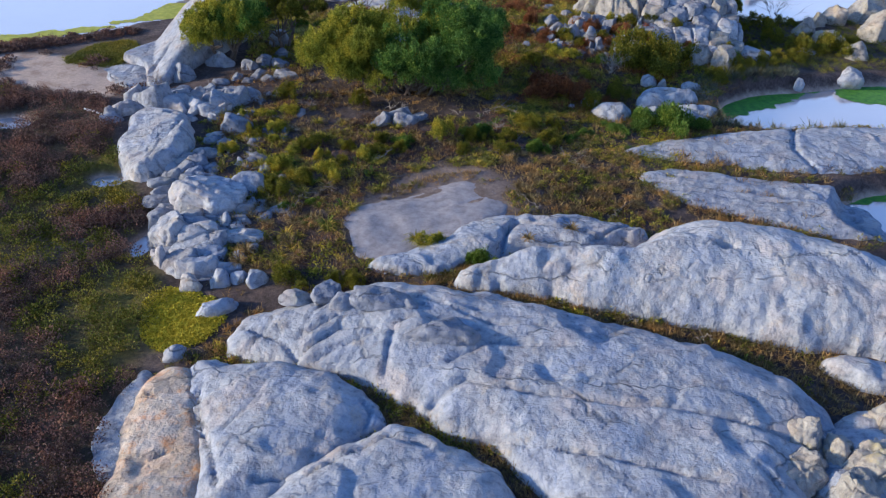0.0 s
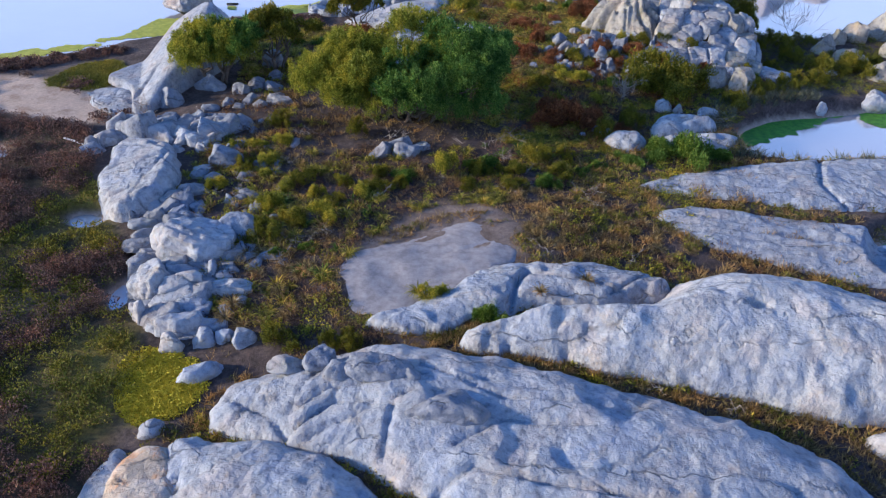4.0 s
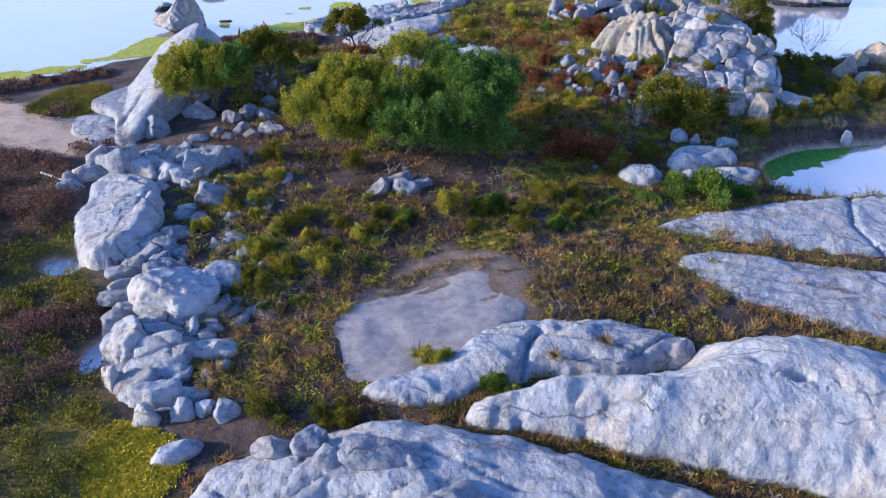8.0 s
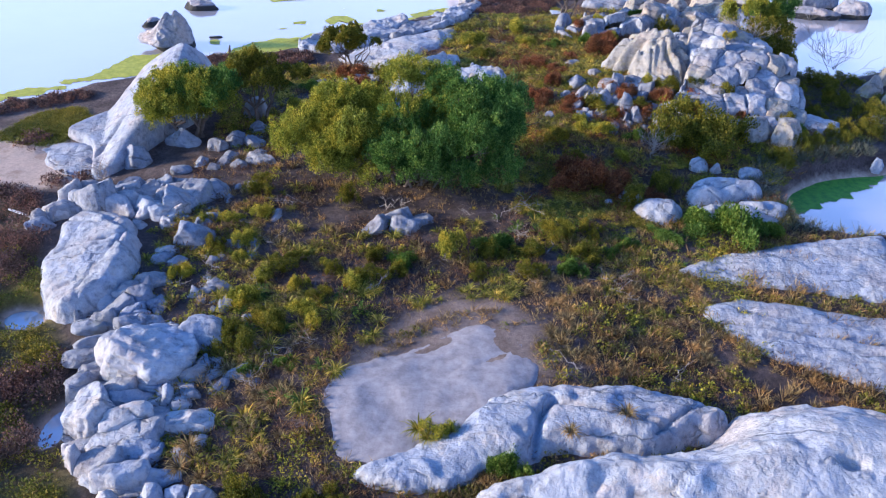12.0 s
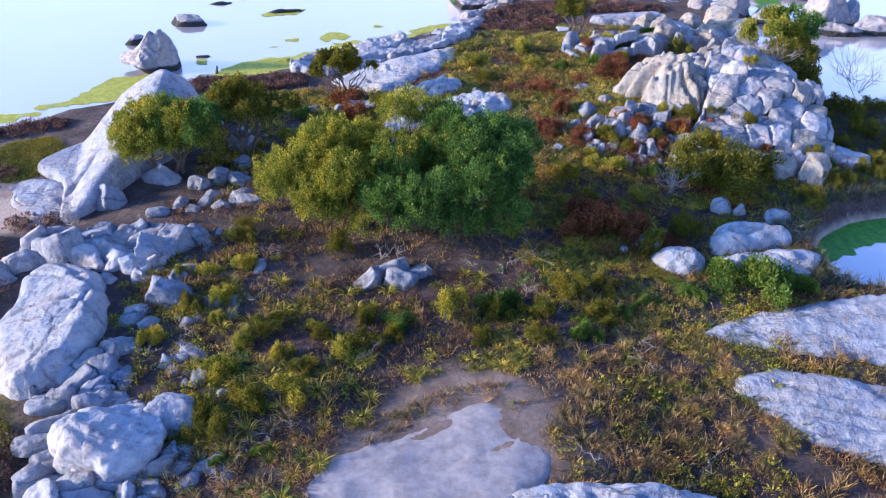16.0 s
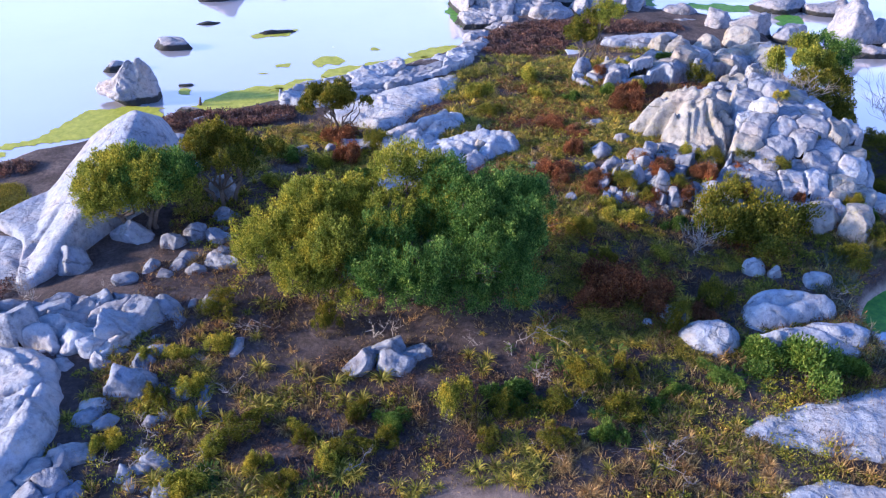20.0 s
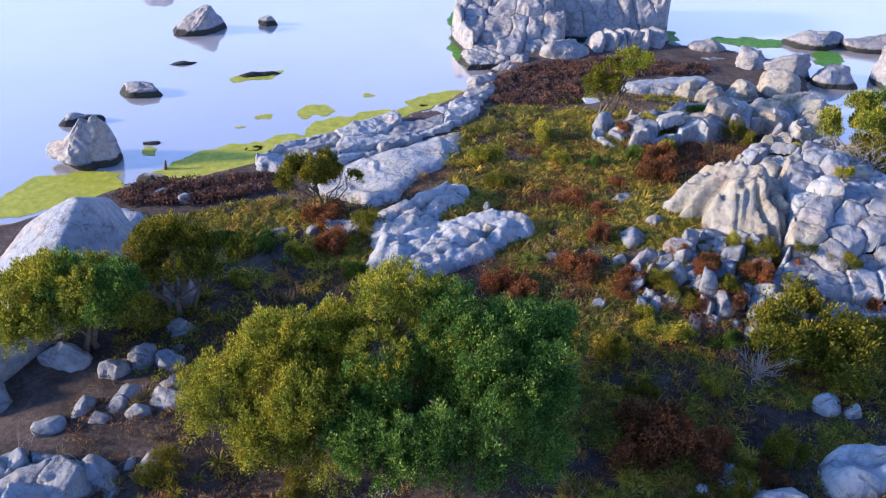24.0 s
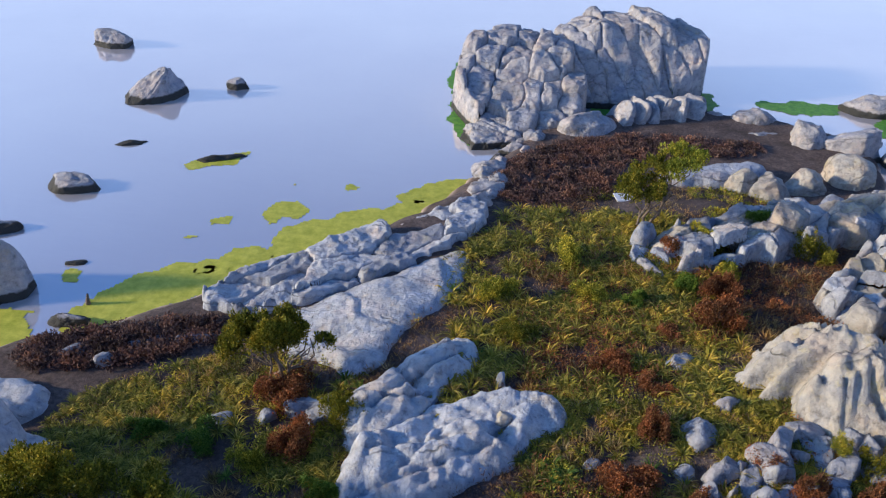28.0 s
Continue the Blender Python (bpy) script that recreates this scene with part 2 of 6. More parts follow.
LEAF_MARSH = leafy("leaf_marsh", (0.075, 0.09, 0.012), (0.18, 0.19, 0.022), (0.34, 0.30, 0.05), 0.3)


def plain(name, a, b, scale, rough=0.85, bump=0.3, distance=0.02):
    m, nt, bsdf = material(name)
    pos = nt.nodes.new("ShaderNodeNewGeometry").outputs["Position"]
    n = noise_tex(nt, pos, scale, 6, 0.65)
    nt.links.new(ramp(nt, n, [(0.35, a), (0.65, b)]), bsdf.inputs["Base Color"])
    bsdf.inputs["Roughness"].default_value = rough
    bumped(nt, bsdf, n, bump, distance)
    return m


DUST = plain("dust_over_granite", (0.28, 0.255, 0.265), (0.43, 0.40, 0.415), 3.0, 0.95, 0.5, 0.05)
BARK = plain("bark_grey_brown", (0.10, 0.075, 0.055), (0.20, 0.16, 0.13), 14)
DEADWOOD = plain("dead_wood_grey", (0.28, 0.24, 0.21), (0.45, 0.40, 0.36), 18)
BOARD = plain("board_white_paint", (0.66, 0.66, 0.68), (0.8, 0.8, 0.8), 6, 0.6)
ALGAE = plain("algae_yellow_green", (0.38, 0.40, 0.02), (0.60, 0.58, 0.06), 2.2, 0.6, 0.6, 0.05)
WEED = plain("weed_bright_green", (0.07, 0.21, 0.02), (0.17, 0.36, 0.03), 3.0, 0.6, 0.6, 0.05)
MOSS = plain("moss_cushion", (0.50, 0.43, 0.015), (0.72, 0.60, 0.035), 5, 0.9, 0.6, 0.04)


def ground_material():
    """Brown soil with litter; sand, marsh earth and moss by the ground's own cover map."""
    m, nt, bsdf = material("earth_with_litter")
    pos = nt.nodes.new("ShaderNodeNewGeometry").outputs["Position"]
    cover = nt.nodes.new("ShaderNodeAttribute")
    cover.attribute_name = "cover"
    sep = nt.nodes.new("ShaderNodeSeparateColor")
    nt.links.new(cover.outputs["Color"], sep.inputs[0])
    n1, n2, n3 = noise_tex(nt, pos, 0.8, 6), noise_tex(nt, pos, 6, 6, 0.7), noise_tex(nt, pos, 45, 4, 0.7)
    soil = ramp(nt, n1, [(0.3, (0.06, 0.045, 0.045)), (0.5, (0.125, 0.097, 0.097)), (0.7, (0.20, 0.16, 0.155))])
    lit = ramp(nt, n2, [(0.35, (0.5, 0.48, 0.46)), (0.55, (1, 1, 1)), (0.72, (1.5, 1.35, 1.1))])
    soil = mixed(nt, 1.0, soil, lit, "MULTIPLY")
    crumbs = ramp(nt, n3, [(0.4, (0.55, 0.52, 0.5)), (0.6, (1.15, 1.1, 1.0))])
    soil = mixed(nt, 0.8, soil, crumbs, "MULTIPLY")
    sand = mixed(nt, 1.0, ramp(nt, n2, [(0.3, (0.46, 0.35, 0.28)), (0.7, (0.68, 0.55, 0.45))]), ramp(nt, n1, [(0.34, (0.72, 0.66, 0.62)), (0.5, (1, 1, 1)), (0.66, (1.12, 1.1, 1.08))]), "MULTIPLY")
    marsh = ramp(nt, n2, [(0.35, (0.055, 0.04, 0.025)), (0.65, (0.11, 0.085, 0.04))])
    moss = ramp(nt, n2, [(0.35, (0.22, 0.19, 0.015)), (0.65, (0.42, 0.35, 0.03))])
    col = mixed(nt, sep.outputs[0], soil, sand)
    col = mixed(nt, sep.outputs[1], col, marsh)
    col = mixed(nt, sep.outputs[2], col, moss)
    nt.links.new(col, bsdf.inputs["Base Color"])
    bsdf.inputs["Roughness"].default_value = 0.95
    bumped(nt, bsdf, mixed(nt, 0.5, n2, n3), 0.9, 0.08)
    return m


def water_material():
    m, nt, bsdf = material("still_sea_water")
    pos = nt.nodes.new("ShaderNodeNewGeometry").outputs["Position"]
    # sky glare put into the colour: a pale, part-metallic base
    sky_glare = noise_tex(nt, pos, 0.05, 5)
    nt.links.new(ramp(nt, sky_glare, [(0.35, (0.78, 0.75, 0.80)), (0.65, (0.84, 0.81, 0.84))]), bsdf.inputs["Base Color"])
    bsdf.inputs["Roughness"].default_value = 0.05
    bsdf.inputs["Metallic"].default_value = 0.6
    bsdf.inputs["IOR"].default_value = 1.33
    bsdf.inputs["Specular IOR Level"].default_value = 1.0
    stretch = node(nt, "ShaderNodeMapping")
    stretch.inputs["Scale"].default_value = (0.6, 1.6, 1)
    stretch.inputs["Rotation"].default_value = (0, 0, 0.5)
    nt.links.new(pos, stretch.inputs["Vector"])
    bumped(nt, bsdf, noise_tex(nt, stretch.outputs[0], 1.4, 3, 0.5), 0.06, 0.1)
    return m


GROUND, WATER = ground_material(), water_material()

# ---- the lie of the land ----
SHORE = rounded([(-90, 5), (-60, 40), (-40, 44), (-29, 47.2), (-25.9, 48.8), (-22.8, 50.8), (-20, 53.2), (-17.4, 55.4), (-15, 56.4), (-12.9, 58.0),
                 (-11.4, 58.9), (-9.6, 60.9), (-6.4, 62.4), (-4, 64.4), (-2.5, 66.4), (-0.6, 69.2), (0.9, 72), (3, 76), (8, 79), (12.4, 79.5),
                 (17, 80), (21, 77.5), (22.6, 74.5), (21, 70.5), (20.8, 66), (20.6, 61), (21.8, 57.6), (24, 57.2), (26.5, 57.8), (29, 59.6), (34, 62), (45, 64),
                 (90, 60), (120, -60), (-90, -60)])
POOL = rounded([(15.9, 38.1), (15.4, 40.5), (16.6, 43), (19.5, 44.6), (22.5, 45.2), (27, 47), (40, 48), (60, 40), (40, 36.5), (24.5, 38.6), (18.5, 37.6)])
INLET = rounded([(17.6, 28.4), (19.2, 31.4), (21.3, 32.6), (30, 34.4), (60, 36), (60, 24), (24, 25.5), (19.5, 26.6)])
PUDDLES = ((-15.5, 29.9, 1.0, 0.75), (-23.0, 35.4, 1.2, 0.8), (-11.95, 24.8, 0.45, 0.9))
LEVELS = ((-20, 20, .25), (-14, 25, .2), (-25, 35, .25), (-12, 15, .25), (-22, 42, .35), (-26, 46, .25), (-8, 20, .35), (-6, 24, .75), (-8, 31, .7),
          (-4, 30, .95), (-10, 38, .8), (-4, 36, .7), (2, 36, .8), (0, 42, .8), (8, 38, .65), (-3, 26, 1.05), (3, 29, 1.1), (9, 29, .7),
          (3, 21.5, 1.0), (11, 20, .9), (0, 16, .9), (11, 44, .8), (5, 48, 1.3), (10, 50, 1.8), (16, 52, 1.6), (0, 52, 1.2), (-8, 48, .8),
          (-10, 54, .5), (2, 60, 1.1), (9, 64, 1.1), (5, 70, .6), (14, 72, .6), (22, 52, .6))


def land(x, y):
    """The height of the bare ground."""
    top = bottom = 0
    for px, py, pz in LEVELS:
        w = 1 / (((x - px) ** 2 + (y - py) ** 2) / 9 + 0.25) ** 2
        top, bottom = top + w * pz, bottom + w
    z = top / bottom + 0.10 * fbm2(x, y, 2.2, 3, 3) + 0.10 * fbm2(x, y, 7, 5, 2)
    z = np.maximum(z, 0.12)
    edge = inside(x, y, SHORE) + 0.5 * fbm2(x, y, 1.5, 9, 3)
    z = -1.3 + (z + 1.3) * smooth(-2.2, 0.9, edge)
    for pool in (POOL, INLET):
        z = np.minimum(z, 0.5 - 0.62 * smooth(-1.0, 0.9, inside(x, y, pool) + 0.4 * fbm2(x, y, 1.2, 21, 3)) + 3 * smooth(0.6, -2.5, inside(x, y, pool)))
    for px, py, a, b in PUDDLES:
        z = z - 0.5 * np.exp(-(((x - px) / a) ** 2 + ((y - py) / b) ** 2) ** 2)
    return z


def land1(x, y):
    return float(land(np.array([float(x)]), np.array([float(y)]))[0])


BARE = rounded([(-3.8, 26.4), (-2.8, 28.3), (-1.4, 30.4), (0.2, 31.4), (2.2, 31.5), (3.9, 29.4), (4.6, 27.6), (2.6, 26.6), (-1.8, 24.2), (-3.6, 25.0)])
SANDY = rounded([(-34, 42), (-27.5, 45), (-23, 44.2), (-18.6, 43), (-17.4, 40.6), (-17.2, 39.2), (-20, 38.4), (-25, 39.8), (-30, 40)])
MARSH = rounded([(-90, -60), (-90, 60), (-40, 43), (-27, 41), (-19, 38.4), (-16.4, 33), (-12.4, 26.5), (-10, 22), (-9.2, 16), (-7, 10), (-8, -60)])
LAWN = rounded([(-23.8, 43.2), (-23.4, 46.2), (-21.6, 48.0), (-19.8, 46.8), (-19.8, 43.9), (-21.4, 42.6)])
WHITE_SHELF = [(-9.6, 14.2), (-9.5, 15.5), (-9.3, 16.6), (-9.0, 17.2), (-8.4, 16.6), (-7.8, 14), (-7.8, 12.4), (-9.0, 12.8)]
MOSSY = rounded([(-10.4, 21.4), (-8.6, 21.4), (-7.2, 20.3), (-7.6, 18.6), (-9.4, 18.2)])


def spaced(a, b, step, far):
    """Even steps between a and b, growing steps out to far on both sides."""
    out, s = [], step
    while not out or out[-1] < far:
        out.append((out[-1] if out else 0) + s)
        s *= 1.35
    out = np.array(out)
    return np.r_[(a - out)[::-1], np.arange(a, b + 1e-6, step), b + out]


def build_ground():
    xs, ys = spaced(-34, 38, 0.24, 2500), spaced(4, 84, 0.24, 2500)
    gx, gy = np.meshgrid(xs, ys)
    x, y = gx.ravel(), gy.ravel()
    z = land(x, y)
    me = make_mesh("ground", np.stack([x, y, z], 1), grid_faces(len(xs), len(ys)), [GROUND])
    ripple = 0.6 * fbm2(x, y, 1.6, 31, 3)
    cover = np.ones((len(x), 4), np.float32)
    cover[:, 0] = np.maximum(smooth(-0.4, 0.5, inside(x, y, SANDY) + ripple), smooth(0.30, 0.02, z))
    cover[:, 0] = np.maximum(cover[:, 0], .32 * smooth(-.6, .8, inside(x, y, BARE) + 1.5 * ripple))
    cover[:, 1] = smooth(-0.5, 0.5, inside(x, y, MARSH) + ripple) * (1 - cover[:, 0])
    cover[:, 2] = np.maximum(.4 * cover[:, 1] * smooth(0.0, .3, fbm2(x, y, 5.0, 60, 3) * -1), np.maximum(smooth(-0.3, 0.4, inside(x, y, MOSSY) + ripple), .8 * smooth(-0.5, 0.8, inside(x, y, LAWN) + 1.5 * ripple)))
    at = me.attributes.new("cover", "FLOAT_COLOR", "POINT")
    at.data.foreach_set("color", cover.ravel())
    tagged(new("ground", me), "brown littered earth of a low granite islet, running under the sea", "ground", kind="structure")
    w = 2600
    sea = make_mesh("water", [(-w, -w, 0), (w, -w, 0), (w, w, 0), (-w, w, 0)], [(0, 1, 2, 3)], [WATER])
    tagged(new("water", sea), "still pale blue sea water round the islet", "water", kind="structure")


build_ground()

# ---- rock ----
ICO = {}


def ico(level):
    if level not in ICO:
        bm = bmesh.new()
        bmesh.ops.create_icosphere(bm, subdivisions=level, radius=1)
        v = np.array([p.co[:] for p in bm.verts])
        f = np.array([[p.index for p in q.verts] for q in bm.faces])
        bm.free()
        ICO[level] = (v / np.linalg.norm(v, axis=1)[:, None], f)
    return ICO[level]


def boulder_mesh(name, size, seed, mat, block=3.0, cuts=10, rough=0.13, level=4, ribs=0.0, lean=(0, 0), joints=2, taper=0.0, form=None):
    """A weathered block: a swollen box, cut by a few joint planes and roughened."""
    rng = np.random.default_rng(seed)
    u, f = ico(level)
    r = (np.abs(u) ** block).sum(1) ** (-1 / block)
    v = u * r[:, None]
    for _ in range(cuts):
        n = rng.normal(size=3)
        n[2] = abs(n[2]) * 0.8
        n /= np.linalg.norm(n)
        over = np.maximum(v @ n - rng.uniform(0.56, 0.92) - 0.13 * fbm(v * 2.4 + seed, seed + 40, 3), 0)
        v = v - (0.93 * over)[:, None] * n
    size = np.array(size, float)
    scale = size.mean()
    p = v * size
    bulge = rough * scale * fbm(p / (0.9 * scale) + seed, seed, 3) + 0.085 * scale ** 0.5 * fbm(p / 0.33 + seed, seed + 5, 4) - 0.05 * scale * (1 - np.abs(fbm(p / (0.55 * scale) + 5 + seed, seed + 15, 3)) * 4).clip(0, 1) ** 2
    for _ in range(joints):
        n = rng.normal(size=3) * (1, 1, 0.35)
        n /= np.linalg.norm(n)
        gap = np.abs(v @ n - rng.uniform(-0.6, 0.6) + 0.06 * fbm(v * 2 + seed, seed + 3, 2))
        bulge = bulge - 0.07 * scale * np.exp(-(gap / 0.045) ** 2)
    if ribs:
        ang = np.arctan2(v[:, 1], v[:, 0]) * 7 + 2.2 * fbm(v * 1.3 + seed, seed + 8, 2)
        bulge = bulge - ribs * scale * np.clip(np.cos(ang), 0, 1) ** 2 * smooth(0.95, 0.6, v[:, 2]) * smooth(-0.8, 0.1, v[:, 2])
    p = p + u * bulge[:, None]
    p[:, :2] *= 1 - taper * smooth(-0.9, 1.0, v[:, 2:3])
    if form:
        p[:, 2] = form(v[:, 0], v[:, 1], p[:, 2])
    p[:, 0] += lean[0] * p[:, 2]
    p[:, 1] += lean[1] * p[:, 2]
    return make_mesh(name, p, f, [mat])


ROCKS = 0


def boulder(x, y, size, turn=0, mat=None, sink=0.35, z=None, label="", group="", name="boulder", tip=(0, 0), **how):
    """size: half length, half depth, half height."""
    global ROCKS
    ROCKS += 1
    if "level" not in how:
        how["level"] = 3 if max(size) < 0.6 else 4
    me = boulder_mesh(name, size, how.pop("seed", 100 + ROCKS), mat or GRANITE, **how)
    ob = new(name, me)
    base = land1(x, y) if z is None else z
    ob.matrix_world = pose(x, y, base + size[2] * (1 - 2 * sink), *tip, turn)
    return tagged(ob, label or "rounded pale grey granite boulder on brown earth", "boulder", group or "loose granite boulders")


EDGES = []


def slab(outline, rise, edge, shoulder, label, mat=None, cracks=(), tilt=(0, 0), swell=0.12, step=0.13, name="rock_slab", seed=1, pits=(), dip=0.25, ledge=0.16, grow=0.16, rough=.09):
    """A low granite whaleback: its outline, its height over the ground, how high its rim stands and how far in it goes on rising."""
    poly = rounded(outline)
    (x0, y0), (x1, y1) = poly.min(0) - 0.9, poly.max(0) + 0.9
    xs, ys = np.arange(x0, x1, step), np.arange(y0, y1, step)
    gx, gy = np.meshgrid(xs, ys)
    x, y = gx.ravel(), gy.ravel()
    d = inside(x, y, poly) + grow + 0.36 * fbm2(x, y, 1.3, seed + 3, 4) + 0.14 * fbm2(x, y, 0.4, seed + 4, 3)
    EDGES.append(poly)
    g = land(x, y)
    t = np.clip(d / shoulder, 0, 1)
    edge = edge * (0.5 + 0.9 * fbm2(x, y, 2.0, seed + 21, 2))
    z = g - dip + (edge + dip) * smooth(-0.10, 0.26, d) + (rise - edge) * (1 - (1 - t) ** 2.2)
    cx, cy = poly.mean(0)
    z = z + smooth(0, 0.8, d) * ((x - cx) * tilt[0] + (y - cy) * tilt[1])
    z = z + smooth(0, 0.5, d) * (swell * fbm2(x, y, 2.6, seed, 3) * 1.6 + rough * fbm2(x, y, 0.7, seed + 9, 4))
    sheet = 1.5 * fbm2(x, y, 3.2, seed + 31, 3) + 0.30 * (y - cy) + 0.10 * (x - cx)
    saw = sheet - np.floor(sheet)
    z = z + smooth(0, 0.6, d) * ledge * (saw - smooth(0.86, 1.0, saw))
    own = np.random.default_rng(seed)
    thin = []
    for _ in range(7):
        p, a = own.uniform((x0, y0), (x1, y1)), own.normal(2.9, .45)
        n = own.uniform(.8, 2.6)
        thin.append(([p, p + n * np.array([math.cos(a), math.sin(a)])], own.uniform(.05, .08), own.uniform(.04, .1)))
    for line, width, depth in [*cracks, *thin]:
        far = along(x, y, line) + 0.10 * fbm2(x, y, 0.8, seed + 14, 2)
        z = z - depth * np.exp(-(far / width) ** 2) * smooth(0, 0.3, d)
    for px, py, pr, depth in pits:
        z = z - depth * np.exp(-(((x - px) / pr) ** 2 + ((y - py) / (0.6 * pr)) ** 2) ** 2)
    z = np.where(d < -0.1, np.minimum(z, g - 0.1), z)
    v, f = keep_faces(np.stack([x, y, z], 1), grid_faces(len(xs), len(ys)), d > -0.45)
    ob = new(name, make_mesh(name, v, f, [mat or GRANITE]))
    return tagged(ob, label, "rock slab", "bare granite slabs")


slab([(-7.6, 17.6), (-5.9, 17.3), (-4.0, 17.2), (-2.0, 16.1), (-0.7, 15.0), (-2.0, 13.6), (-3.2, 12.4), (-4.2, 11.4), (-4.6, 8), (-6.4, 8), (-5.6, 12), (-5.9, 13.6),
      (-6.6, 14.7), (-7.0, 16.1)], 0.7, 0.2, 2.0, "pale pinkish grey granite slab beside the heath", tilt=(-0.05, 0.03), seed=11, grow=.32, step=.11, swell=.12,
     cracks=[([(-6.76, 15.95), (-6.33, 14.55), (-5.55, 13.31), (-5, 11.98)], .07, .22), ([(-4.06, 12.23), (-2.44, 12.72), (-1.35, 14.13), (-.59, 14.85)], .07, .2),
             ([(-1.37, 14.24), (-1.22, 15.04), (-1.51, 15.36)], .06, .14), ([(-5.46, 14.17), (-4.6, 15.14)], .06, .12)])
slab([(-8.7, 16.7), (-7.5, 17.3), (-6.9, 16.3), (-6.5, 14.8), (-5.4, 12.2), (-5.9, 9), (-8, 9), (-8.2, 12.6), (-8.4, 14), (-8.9, 15.4)], 0.35, 0.12, 1.2,
     "low orange-stained granite slab running down to the heath", GRANITE_RUST, seed=12, grow=.32, step=.11, cracks=[([(-8.4, 15.8), (-6.8, 16)], .06, .12), ([(-7.6, 13), (-6.3, 14)], .06, .1)])
slab([(-3.6, 12), (-1.5, 14.0), (-0.2, 14.7), (0.7, 14.0), (1.8, 13.5), (2.8, 12.9), (3.2, 11), (3.4, 7), (-4.4, 7), (-4.2, 10.6)], 0.75, 0.2, 1.8,
     "pale granite slab split by a narrow crack", step=.11, seed=13, grow=.32, cracks=[([(-2.6, 12.4), (-0.6, 13.9), (0.6, 13.6)], .07, .2)])
slab([(-6.2, 18.0), (-6.5, 19.6), (-4.7, 20.5), (-2.7, 21.1), (-1.0, 21.4), (1.1, 21.3), (3.1, 20.7), (5.1, 20.1), (7.0, 19.5), (8.8, 19.0), (10.7, 18.4), (12.3, 17.3),
      (13.2, 15.4), (11.4, 13.8), (10.6, 12), (11, 8), (4.4, 8), (4.6, 12), (2.9, 14.0), (0.6, 15.2), (-1.0, 16.5), (-3.3, 17.2), (-4.5, 17.6)], 1.0, 0.3, 2.6,
     "broad whale-backed granite slab crossed by thin cracks", seed=14, grow=.32, swell=0.1, step=.11,
     cracks=[([(3.0, 15.7), (5.5, 15.3), (8.0, 15.1), (9.4, 14.9), (11.2, 14.4)], .09, .25), ([(-4.04, 17.2), (-2.68, 18.36), (-.88, 18.37), (-.14, 18.67)], .08, .22),
             ([(-3.27, 17.19), (-1.6, 18.07), (-.81, 18.25), (-.97, 16.64)], .08, .18), ([(-.02, 19.85), (2.36, 18.72), (5.38, 18.4)], .08, .16), ([(-6.07, 18.82), (-4.6, 17.98), (-3.89, 17.32)], .07, .18),
             ([(-4.93, 19.35), (-5.28, 18.42), (-5.62, 17.91)], .06, .14), ([(-3.85, 18.03), (-2.86, 18.85), (-.76, 19.21), (.2, 19.46)], .07, .16), ([(-3.39, 19.6), (-3.79, 18.65), (-3.95, 18.02)], .06, .14),
             ([(-2.44, 19.27), (-2.68, 18.36)], .06, .12), ([(1.07, 16.78), (2.52, 17.77), (5.27, 17.62)], .08, .14), ([(2.6, 14.1), (5.2, 13.4), (8.6, 12.6)], .08, .2), ([(0.6, 15.4), (1.6, 16.1), (3.0, 15.7)], .09, .2),
             ([(-5.4, 19.6), (-4.6, 18.2)], .06, .12), ([(1.2, 19.6), (4, 18.9)], .09, .1)])
slab([(1.0, 21.6), (2.3, 22.9), (4.5, 23.7), (7.9, 24.2), (9.0, 25.6), (10.8, 26.5), (13.2, 26.3), (16.1, 25.2), (18.4, 23.4), (22, 21), (22, 17.5), (16.4, 19.2), (14.5, 19.1),
      (11.8, 19.8), (9.0, 20.3), (6.1, 20.9), (3.1, 21.5)], 2.4, 0.35, 4.0, "great smooth granite dome with weathered hollows", seed=15, swell=0.1, step=.1, ledge=.1,
     pits=[(11.1, 22.5, .35, .25), (11.5, 19.9, .5, .2), (8.6, 21, .14, .12), (11.75, 22.1, .2, -.06)], cracks=[([(13.6, 22.6), (16, 20.6)], .3, .1)])
slab([(-2.4, 22.7), (-1.4, 22.4), (0.2, 22.4), (1.4, 23.0), (2.7, 23.7), (4.4, 24.1), (6.3, 24.3), (8.2, 24.7), (9.5, 25.7), (8.7, 26.5), (6.7, 26.9), (4.4, 26.7), (2.6, 26.4), (1.5, 25.6), (0.9, 24.7), (-0.6, 23.9), (-1.8, 23.4)], 0.55, 0.24, 1.1,
     "worn granite shelf with a rounded lip", seed=16, step=.09, tilt=(.05, -.03), swell=.1,
     cracks=[([(2.9, 23.7), (3.2, 25.2), (3.6, 25.8)], .12, .35), ([(3.6, 25.7), (5.6, 25.2), (7.4, 24.7)], .07, .22), ([(6.6, 24.6), (7.8, 25.6), (9, 26.4)], .07, .22)])
slab([(8.6, 33.9), (10.6, 35.0), (14.9, 36.6), (21.2, 37.6), (26, 38), (26, 34.2), (21.3, 32.9), (18.5, 32.5), (14.9, 32.9), (11.4, 33.5)], 0.26, 0.07, 1.8,
     "low pale granite tongue between two tidal pools", seed=17, swell=.07, ledge=.1, cracks=[([(19, 37.4), (18, 34.5), (18.7, 32.4)], .12, .22), ([(11, 34.2), (16, 34)], .1, .08)])
